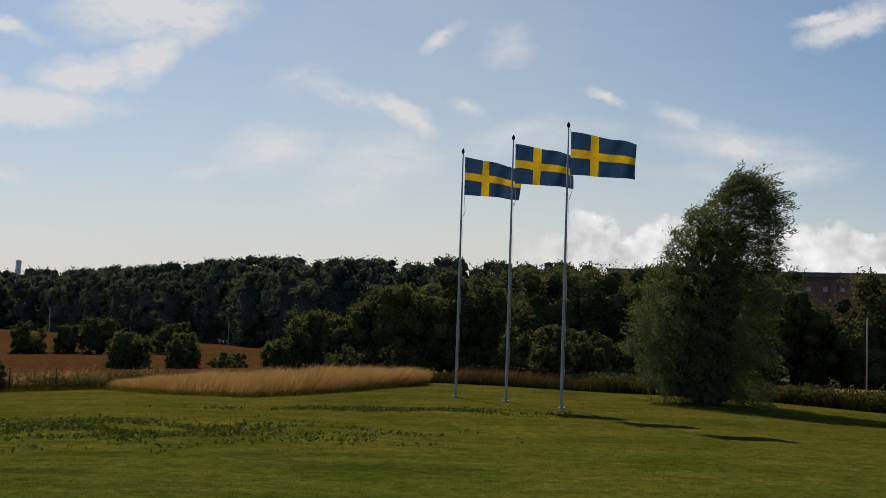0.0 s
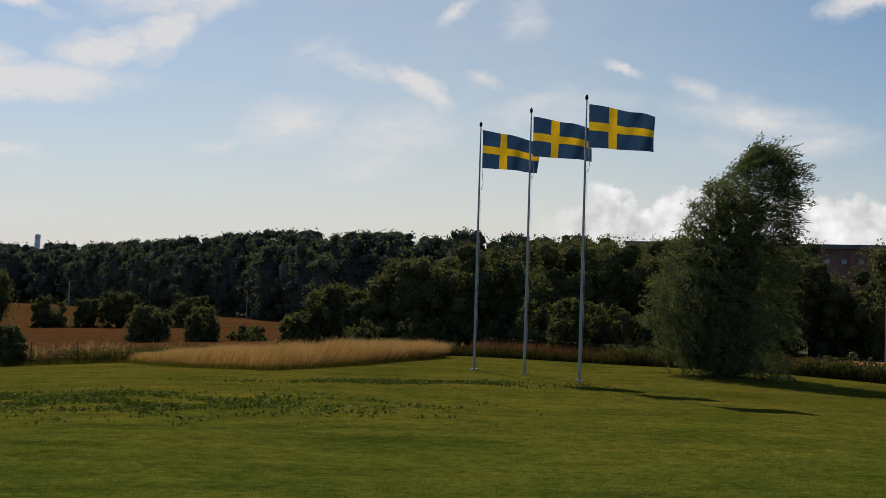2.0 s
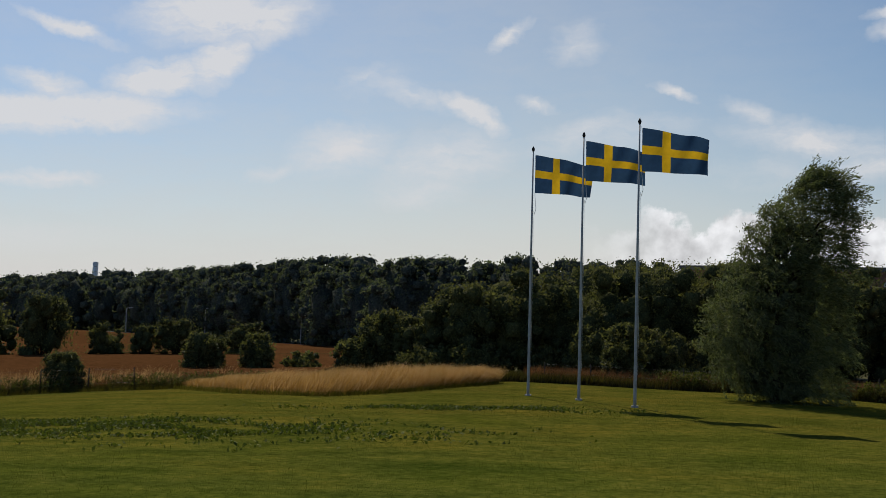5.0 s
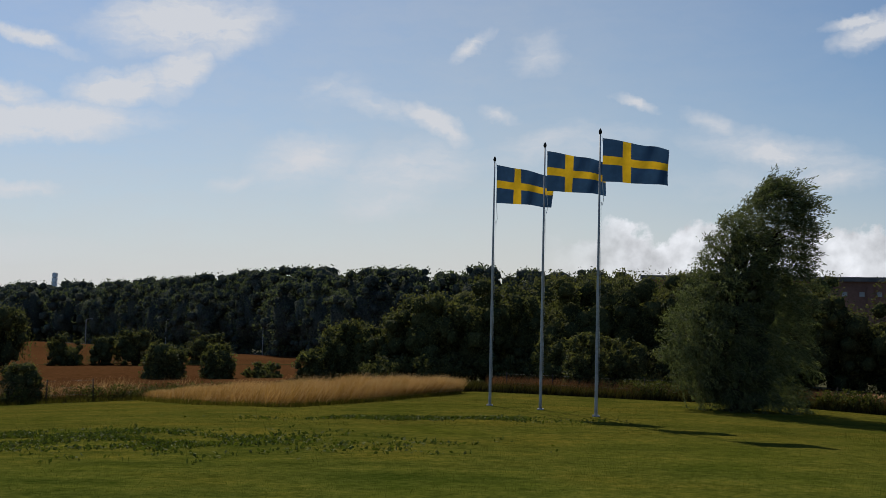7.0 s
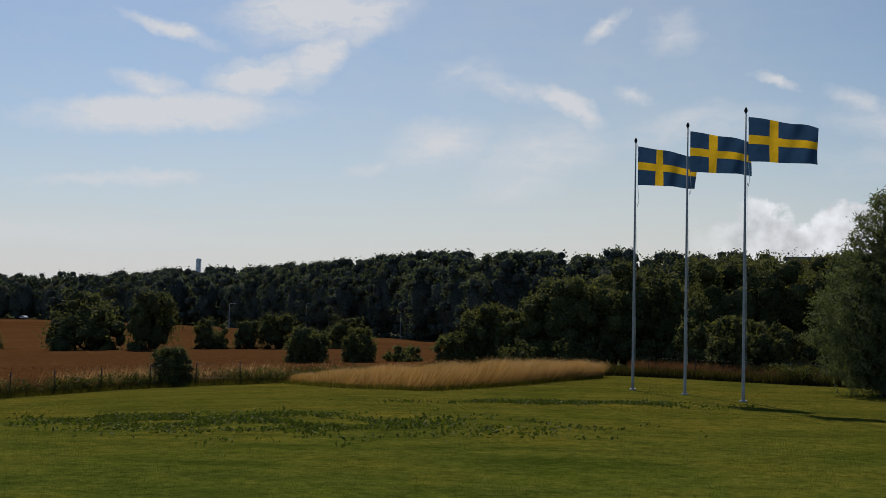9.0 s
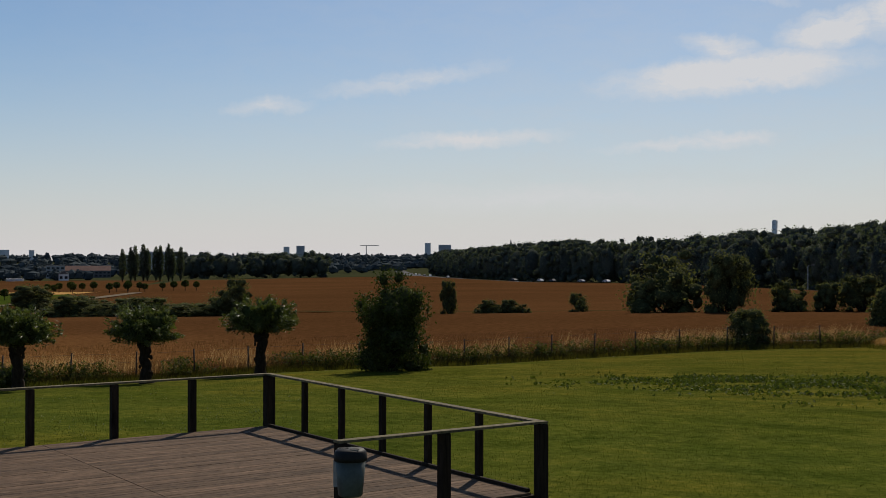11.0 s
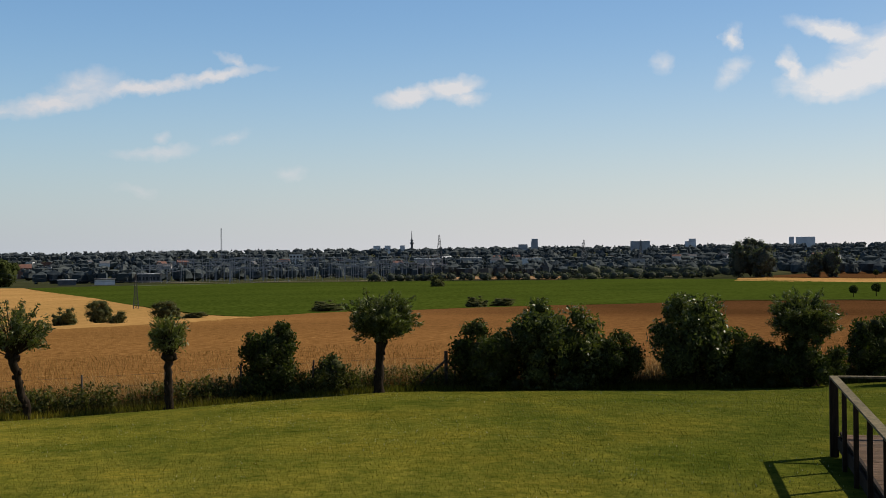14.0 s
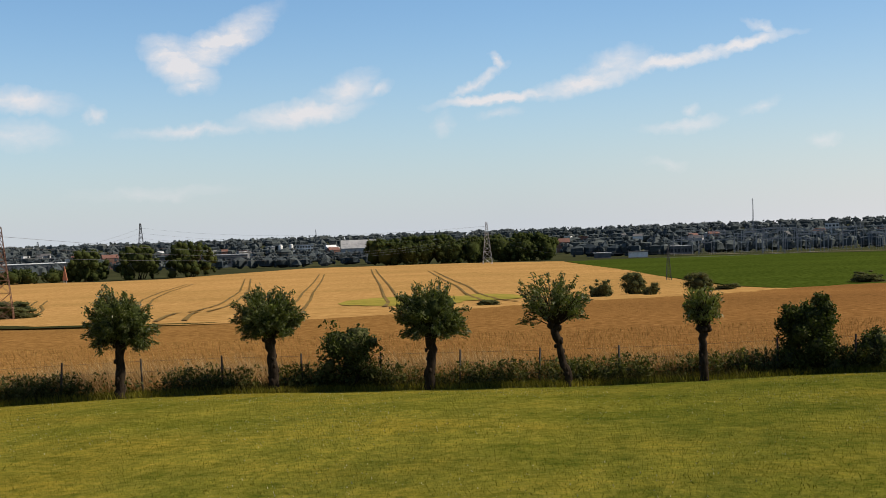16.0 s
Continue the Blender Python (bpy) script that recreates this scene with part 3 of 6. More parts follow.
def blobs(rng, centres, radii, rough=0.16, rings=5, seg=8):
    """Many lumpy rounded masses of foliage at once: verts and triangles."""
    c = np.asarray(centres, float).reshape(-1, 3)
    n = len(c)
    r = np.broadcast_to(np.asarray(radii, float).reshape(n, -1), (n, 3))
    th, ph = np.pi * np.arange(1, rings) / rings, 2 * np.pi * np.arange(seg) / seg
    ring = np.stack([np.outer(np.sin(th), np.cos(ph)), np.outer(np.sin(th), np.sin(ph)), np.outer(-np.cos(th), np.ones(seg))], -1).reshape(-1, 3)
    unit = np.concatenate([[[0, 0, -1]], ring, [[0, 0, 1]]])
    m = len(unit)
    turn = rng.uniform(0, 6.28, n)
    cs, sn = np.cos(turn)[:, None], np.sin(turn)[:, None]
    d = np.stack([unit[:, 0] * cs - unit[:, 1] * sn, unit[:, 0] * sn + unit[:, 1] * cs, np.broadcast_to(unit[:, 2], (n, m))], -1)
    v = c[:, None] + d * r[:, None] * (1 + rng.uniform(-rough, rough, (n, m, 1)))
    f = []
    for k in range(seg):
        q = (k + 1) % seg
        f += [(0, 1 + q, 1 + k), (m - 1, m - 1 - seg + k, m - 1 - seg + q)]
        for i in range(rings - 2):
            a, b = 1 + i * seg + k, 1 + i * seg + q
            f += [(a, b, b + seg), (a, b + seg, a + seg)]
    f = np.array(f)
    return v.reshape(-1, 3), (np.arange(n)[:, None, None] * m + f).reshape(-1, 3)


# ---- the land ----


def polar(r, az):
    a = radians(az)
    return (r * math.sin(a), r * math.cos(a))


def make_ground():
    az = np.concatenate([np.arange(-180, -132, 6.0), np.arange(-132, 30, 1.0), np.arange(30, 180, 6.0)])
    inner = np.linspace(0.02, 1, 30)
    outer = np.geomspace(1.5, 4850, 62)
    rows = []
    for s in inner:
        rows.append(rim_at(az) * s)
    for o in outer:
        rows.append(rim_at(az) + o)
    r = np.array(rows)
    x, y = r * np.sin(np.radians(az)), r * np.cos(np.radians(az))
    v = np.stack([x, y, land(x, y)], -1).reshape(-1, 3)
    n, k = len(az), len(rows)
    faces, index = [], []
    for i in range(k - 1):
        for j in range(n):
            j2 = (j + 1) % n
            faces.append((i * n + j, i * n + j2, (i + 1) * n + j2, (i + 1) * n + j))
            index.append(0 if i < len(inner) - 1 else (1 if outer[min(max(i - len(inner) + 1, 0), 61)] < 420 else 2))
    faces.append(tuple(range(n))[::-1])
    index.append(0)
    me = mesh("ground", v, faces, [M["lawn"], M["rough"], M["plain"]], index, True)
    thing("ground", "mown lawn falling to farmland and a wide plain", "ground", kind="structure", data=me)


make_ground()


def along(points, n):
    """n points at even steps on a line of points."""
    p = np.array(points, float)
    d = np.concatenate([[0], np.cumsum(np.hypot(*np.diff(p, axis=0).T))])
    t = np.linspace(0, d[-1], n)
    return np.stack([np.interp(t, d, p[:, 0]), np.interp(t, d, p[:, 1])], -1)


def field(name, near, far, mat, label, lift=0.3, n=70, rows=40):
    """A standing crop between two edges, lying on the land."""
    a, b = along(near, n), along(far, n)
    t = np.linspace(0, 1, rows)[:, None, None] ** 1.5
    g = a * (1 - t) + b * t
    z = land(g[..., 0], g[..., 1]) + lift
    v = np.concatenate([np.dstack([g, z]).reshape(-1, 3)])
    f = [(i * n + j, i * n + j + 1, (i + 1) * n + j + 1, (i + 1) * n + j) for i in range(rows - 1) for j in range(n - 1)]
    ring = [j for j in range(n)] + [i * n + n - 1 for i in range(1, rows)] + [(rows - 1) * n + j for j in range(n - 2, -1, -1)] + [i * n for i in range(rows - 2, 0, -1)]
    base = len(v)
    low = v[ring].copy()
    low[:, 2] -= lift + 0.4
    v = np.concatenate([v, low])
    k = len(ring)
    f += [(ring[i], base + i, base + (i + 1) % k, ring[(i + 1) % k]) for i in range(k)]
    me = mesh(name, v, f, mat, smooth=False)
    return thing(name, label, "field", kind="structure", data=me)


def rim_line(a0, a1, out, n=40):
    return [polar(float(rim_at(a)) + out, a) for a in np.linspace(a0, a1, n)]


WHEAT_FAR = [(-95, -76), (-70, -48), (-66, -33), (-75, -25.5), (-92, -20), (-117, -12), (-153, -1), (-181, 11), (-195, 39), (-203, 68), (-214, 85), (-203, 106), (-178, 120), (-152, 118), (-108, 125), (-74, 113), (-64, 121), (-49, 111), (-42, 112), (-26, 116), (-12, 112)]
field("field_1", rim_line(-131, -10, 3.0), WHEAT_FAR, M["wheat"], "ripe reddish-brown wheat field behind the fence", 0.3, 200, 60)
field("field_2", [(-98, -78), (-72, -49), (-68, -32), (-77, -24), (-94, -18.5), (-119, -10.5), (-153, 1)],
      [(-520, -420), (-428, -260), (-440, -235), (-600, -240), (-615, -195), (-600, -140), (-565, -98), (-335, -40), (-226, -17), (-155, 0)], M["barley"], "pale golden barley field on a gentle slope", 0.3, 160, 130)
field("field_3", [(-156, 1), (-183, 13), (-197, 39), (-205, 68), (-217, 86), (-206, 108), (-192, 130), (-230, 180), (-300, 245)],
      [(-565, -96), (-612, -34), (-580, 63), (-550, 140), (-560, 165), (-517, 213), (-401, 212), (-376, 236), (-318, 258)], M["beet"], "low green crop field", 0.25, 120, 40)
field("field_4", [(-470, 192), (-405, 214), (-378, 238), (-322, 262)], [(-560, 232), (-480, 262), (-415, 278), (-350, 300)], M["barley"], "narrow strip of golden crop", 0.25, 40, 10)
field("field_5", [(-560, 236), (-480, 266), (-415, 282), (-352, 304)], [(-900, 480), (-820, 560), (-720, 600), (-640, 600)], M["wheat"], "brown wheat field along the avenue", 0.25, 60, 20)
field("field_6", [(-300, 240), (-190, 124), (-152, 121), (-108, 128), (-76, 116), (-64, 124), (-49, 114), (-38, 117), (-10, 115)],
      [(-480, 440), (-620, 600), (-600, 850), (-500, 740), (-315, 540), (-216, 490), (-117, 366), (-45, 246), (-15, 200)], M["wheat"], "wide brown wheat field running to the wood", 0.25, 140, 50)

field("field_8", [(-655, 92), (-604, 116), (-566, 142)], [(-815, 116), (-734, 148), (-684, 178)], M["stubble"], "narrow brown field beyond the green crop", 0.3, 30, 12)
field("field_7", rim_line(9, 30, 4.2, 20), [polar(82, 9), polar(81, 16), polar(80, 22), polar(79, 30)], M["stubble"], "narrow pale strip of dry crop below the west hedge", 0.15, 30, 8)

# ---- trees ----
WIND = (0.9, -0.42, 0.0)


def pollard(seed, height, trunk_h, crown_r, lean=(0.0, 0.0), leaves=9000, sparse=False, girth=1.0, low=-0.45, hang=0.0, mat="willow"):
    """A pollarded willow: a knotty trunk, a swollen head, and a burst of straight leafy shoots of uneven length."""
    rng = np.random.default_rng(seed)
    trunk = Soup()
    pts, rad = [], []
    for i in range(13):
        t = i / 12
        pts.append((lean[0] * t + rng.normal() * 0.025, lean[1] * t + rng.normal() * 0.025, -0.15 + (trunk_h + 0.15) * t))
        rad.append((0.19 - 0.05 * t + 0.09 * max(0, 1 - t * 7) + 0.07 * max(0, t - 0.75) * 4) * rng.uniform(0.92, 1.1) * (0.66 if sparse else 0.84) * girth)
    trunk.tube(pts, rad, 10)
    for _ in range(8):
        t = rng.uniform(0.2, 0.95)
        a = rng.uniform(0, 6.28)
        r = 0.15 * (0.72 if sparse else 1) * girth
        trunk.add(*ico((lean[0] * t + math.cos(a) * r, lean[1] * t + math.sin(a) * r, trunk_h * t), (0.05, 0.05, 0.07), rng))
    head = Vector((lean[0], lean[1], trunk_h))
    for _ in range(6):
        a = rng.uniform(0, 6.28)
        trunk.add(*ico((head.x + math.cos(a) * 0.13 * girth, head.y + math.sin(a) * 0.13 * girth, head.z + rng.uniform(-0.08, 0.1)), (0.11, 0.11, 0.1), rng))
    shoots, cent, way = Soup(), [], []
    n = 110 if not sparse else 90
    per = leaves // n
    top = height - trunk_h
    for i in range(n):
        u = rng.uniform(low, 1.0)
        a = rng.uniform(0, 6.28)
        q = math.sqrt(max(0, 1 - u * u)) ** 0.8
        reach = rng.uniform(0.74, 1.0) if rng.uniform() > 0.3 else rng.uniform(1.0, 1.2)
        sag = hang * max(0.0, math.cos(a - 2.2)) * q
        tip = head + Vector((math.cos(a) * q * crown_r * reach, math.sin(a) * q * crown_r * reach, top * 0.42 + u * top * 0.55 * reach - sag))
        mid = head.lerp(tip, 0.55) + Vector((math.cos(a) * 0.1 * q, math.sin(a) * 0.1 * q, 0.10 + 0.12 * q)) + Vector(rng.normal(size=3) * 0.05)
        shoots.tube([head, mid, tip], [0.026, 0.015, 0.004], 4, False)
        t = rng.uniform(0.3 if sparse else 0.16, 1.0, size=per)[:, None] ** 0.62
        p = (1 - t) ** 2 * np.array(head) + 2 * t * (1 - t) * np.array(mid) + t * t * np.array(tip)
        cent.append(p + rng.normal(size=(per, 3)) * (0.13 - 0.085 * t))
        d = np.array((tip - mid).normalized())
        way.append(np.tile(d * 1.1, (per, 1)))
    v, f = leaf_cloud(rng, np.concatenate(cent), 0.125, 0.036, 0.1, np.concatenate(way), 0.75)
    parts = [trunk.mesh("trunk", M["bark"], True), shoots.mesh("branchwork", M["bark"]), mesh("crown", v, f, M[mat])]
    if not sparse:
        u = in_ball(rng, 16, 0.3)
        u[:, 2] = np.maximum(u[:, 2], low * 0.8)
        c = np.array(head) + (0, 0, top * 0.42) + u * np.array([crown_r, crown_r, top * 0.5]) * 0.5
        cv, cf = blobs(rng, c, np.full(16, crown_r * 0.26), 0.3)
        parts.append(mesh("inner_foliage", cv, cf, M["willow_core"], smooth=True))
    return parts


def shrub(seed, width, height, leaves, mat, size=0.11, stems=6, lumps=14, low=0.12, loose=0.16, peak=0.62, square=2.4, solid=0.85, core=None):
    """A bush or small tree, leafy nearly to the ground, with an uneven outline of many small lumps."""
    rng = np.random.default_rng(seed)
    wood, cl = Soup(), []
    small = min(width, height)
    # a few main boughs, each with its own cluster of lumps
    count = max(7, lumps // 4)
    boughs = [(6.28 * (k + rng.uniform(-0.3, 0.3)) / count, 0.0, rng.uniform(0.28, 0.84)) for k in range(count)]
    for i in range(lumps * 2):
        a0, q0, h0 = boughs[i % len(boughs)]
        a, h = a0 + rng.normal() * 0.7, min(0.96, max(low, h0 + rng.normal() * 0.2))
        q = math.sqrt(rng.uniform(0.2, 1))
        w = (1 - min(0.97, abs(h - 0.42) / peak) ** square) ** (1 / square)
        r = rng.uniform(0.08, 0.16) * small * (1.25 if lumps < 18 else 1.0)
        cl.append((math.cos(a) * q * (width / 2 - r * 0.45) * w, math.sin(a) * q * (width / 2 - r * 0.45) * w, max(r * 0.7, h * height - r), r))
    for i in range(7):
        a = rng.uniform(0, 6.28)
        cl.append((math.cos(a) * 0.16 * width, math.sin(a) * 0.16 * width, height * rng.uniform(0.25, 0.66), small * 0.2))
    for i in range(stems):
        x, y, z, r = cl[i % len(cl)]
        b = Vector((rng.normal() * 0.05 * width, rng.normal() * 0.05 * width, -0.1))
        m = b.lerp(Vector((x, y, z)), 0.5) + Vector((0, 0, 0.1 * height))
        k = 0.016 * height + 0.01
        wood.tube([b, m, (x, y, z)], [k, k * 0.7, k * 0.25], 5, False)
    c = np.array(cl)
    w = c[:, 3] ** 2
    pick = rng.choice(len(c), size=leaves, p=w / w.sum())
    p = c[pick, :3] + in_ball(rng, leaves, 0.6) * c[pick, 3:4] * 1.1
    p = p + rng.normal(size=p.shape) * loose * np.array([[width, width, height]]) * 0.10
    p[:, 2] = np.maximum(p[:, 2], 0.03)
    v, f = leaf_cloud(rng, p, size, size * 0.5, 0.2)
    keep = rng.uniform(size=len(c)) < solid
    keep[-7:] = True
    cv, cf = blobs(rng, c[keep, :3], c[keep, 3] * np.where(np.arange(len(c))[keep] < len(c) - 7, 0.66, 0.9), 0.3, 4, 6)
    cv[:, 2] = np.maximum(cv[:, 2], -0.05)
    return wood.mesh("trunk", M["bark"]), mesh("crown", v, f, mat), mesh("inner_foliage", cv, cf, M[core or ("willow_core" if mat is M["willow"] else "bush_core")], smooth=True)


def plant(name, label, category, parts, x, y, rz=0.0, k=1.0, group="", sink=0.0):
    ob = thing(name, label, category, group, at=pose(x, y, float(land(x, y)) - sink, 0, 0, rz) @ Matrix.Scale(k, 4))
    for me in parts:
        sub(me.name.split(".")[0], me, ob)
    return ob


def make_pollards():
    row = "pollard willows along the fence"
    broad = [pollard(13, 2.85, 1.4, 1.28, (0.1, 0.0), 13000, girth=1.4, low=-0.55), pollard(23, 2.8, 1.42, 1.25, (-0.06, 0.04), 13000, girth=1.35, low=-0.55)]
    for x, y, k, rz, s in ((-35.6, 21.5, 0, 10, 1.0), (-33.8, 25.6, 1, 120, 0.98), (-33.1, 30.4, 0, 200, 0.98), (-32.1, 35.1, 1, 300, 1.07)):
        plant("pollard_willow", "pollarded willow with a thick dark trunk and broad leafy crown", "tree", broad[k], x, y, rz, s, row)
    plant("pollard_willow", "pollarded willow with a knotty trunk and long drooping shoots", "tree", pollard(11, 3.45, 1.65, 1.06, (-0.1, 0.05), 13000, low=-0.85, hang=0.55), -32.9, -19.5, 0, 1.0, row)
    plant("pollard_willow", "pollarded willow with a tight round pale green crown", "tree", pollard(12, 3.2, 1.65, 0.98, (0.05, -0.1), 12000, low=-0.75), -34.6, -15.2, 0, 1.0, row)
    plant("pollard_willow", "pollarded willow with a dense dark crown of upright shoots", "tree", pollard(17, 3.3, 1.62, 1.08, (0.0, 0.1), 12000, low=-0.8, hang=0.2), -35.2, -10.5, 0, 1.0, row)
    plant("pollard_willow", "pollarded willow with a dense round crown on a slim trunk", "tree", pollard(18, 3.3, 1.7, 1.15, (0.0, 0.12), 14000, low=-0.7), -38.9, 3.8, 0, 1.0, row)
    plant("pollard_willow", "leaning pollarded willow with loose upright shoots", "tree", pollard(14, 3.4, 1.75, 1.0, (0.05, -0.42), 5200, True, low=-0.5), -35.9, -6.4, 0, 1.0, row)
    plant("pollard_willow", "thin pollarded willow with a small pale crown", "tree", pollard(15, 2.75, 1.5, 0.56, (0.0, 0.05), 3200, True, low=-0.3, mat="pale_willow"), -36.6, -2.6, 0, 1.0, row)


make_pollards()


def make_shrubs():
    dome = [shrub(31, 3.2, 3.1, 15000, M["willow"], 0.14, 7, 24), shrub(32, 3.0, 3.2, 15000, M["willow"], 0.14, 7, 24)]
    under = [shrub(33, 2.8, 2.4, 11000, M["bush"], 0.13, 6, 20), shrub(41, 2.7, 1.75, 7000, M["bush"], 0.13, 6, 20)]
    plant("willow_bush", "rounded willow bush with a pale leafy top", "bush", dome[0], -39.5, 9.7)
    plant("hawthorn_bush", "dark bush crowded against a willow bush", "bush", under[0], -39.7, 7.7, 40)
    plant("hawthorn_bush", "low dark bush crowded against a willow bush", "bush", under[0], -39.2, 11.5, 200, 0.85)
    plant("willow_bush", "tall rounded willow bush, leafy to the ground", "bush", dome[1], -38.9, 14.4, 30)
    plant("hawthorn_bush", "low dark bush crowded against a willow bush", "bush", under[0], -38.4, 15.9, 120, 0.85)
    plant("pollard_willow", "pollarded willow standing in a low bush", "tree", pollard(16, 3.2, 1.6, 1.15, (0, 0), 12000, low=-0.7), -37.6, 17.6, 0, 1.0, "pollard willows along the fence")
    plant("hawthorn_bush", "low dark bush round a pollard willow", "bush", under[1], -37.4, 17.6, 10)
    plant("hawthorn_bush", "loose green bush beside a pollard willow", "bush", shrub(34, 2.3, 2.4, 7000, M["bush"], 0.12), -38.9, 20.9)
    plant("hawthorn_bush", "dark upright bush on the fence line", "bush", shrub(35, 2.0, 2.5, 9000, M["bush"], 0.12), -38.9, 0.4)
    plant("hawthorn_bush", "small loose bush on the fence line", "bush", shrub(36, 1.2, 1.35, 2200, M["bush"], 0.1), -40.0, 2.4)
    plant("hawthorn_bush", "open leafy bush between pollard willows", "bush", shrub(37, 2.2, 2.25, 3000, M["bush"], 0.12, solid=0.12), -35.6, -13.2)
    plant("hawthorn_bush", "tall dark bush at the edge of the lawn", "bush", shrub(38, 2.9, 3.9, 17000, M["bush"], 0.12, 7, 26, loose=0.3, peak=0.72, square=1.7, solid=0.6), -27.5, 37.3)
    plant("sapling_bush", "low bush in the grass by the fence", "bush", shrub(39, 1.5, 1.0, 1500, M["bush"], 0.1), -37.4, 25.4)
    plant("sapling_bush", "low bush in the grass by the fence", "bush", shrub(40, 1.6, 0.9, 1500, M["bush"], 0.1), -37.2, 27.9)


make_shrubs()


def make_thicket():
    """Dark trees behind the flagpoles and along the west side."""
    rows = (
        # x, y, width, height, leaves
        (-10.4, 83, 3.4, 2.4, 4000), (-8.4, 84, 4.4, 4.3, 8000), (-6.2, 83, 4.0, 4.0, 7000), (-3.6, 82, 5.6, 6.1, 13000), (-0.6, 81, 6.2, 7.3, 15000), (3.0, 82, 6.4, 7.2, 15000),
        (7.2, 84, 7.4, 7.6, 17000), (11.8, 86, 8.4, 8.1, 17000), (9.3, 89, 7.0, 8.1, 12000), (14.8, 85, 7.4, 8.1, 12000), (16.5, 80, 8.0, 7.5, 14000), (20.4, 84, 7.5, 7.6, 14000), (24.4, 84.7, 7.5, 8.5, 14000), (28.6, 81.5, 7.5, 8.1, 14000), (33.6, 78.9, 8.0, 7.6, 12000), (38.3, 76.6, 8.0, 6.0, 9000),
    ) + (
        (4.6, 92, 8.0, 8.2, 9000), (10.4, 93, 8.5, 8.7, 9000), (15.6, 92, 8.0, 8.7, 9000), (20.8, 91, 8.0, 8.3, 9000), (5.6, 77, 5.0, 3.6, 7000), (9.4, 77, 5.0, 3.3, 7000), (6.3, 70.5, 2.6, 3.5, 5000),
        (-5.4, 79.5, 4.2, 1.9, 3500), (-2.2, 78.5, 4.2, 2.0, 3500), (1.4, 78.5, 4.4, 2.1, 3500), (4.4, 79.5, 4.2, 1.9, 3500), (13.5, 79, 4.6, 2.4, 4000),
        (-19.8, 79, 3.0, 2.9, 5500), (-16.6, 80, 2.4, 2.6, 4500), (-14.0, 82, 2.8, 1.4, 2500),
    )
    for i, (x, y, w, h, n) in enumerate(rows):
        plant("hedgerow_tree", "dense dark green tree, leafy to the ground", "tree", shrub(60 + i, w, h, n * 9 // 10, M["hedge_leaf"], 0.20, 6, 40, 0.08), x, y, group="dark trees behind the flagpoles")


make_thicket()


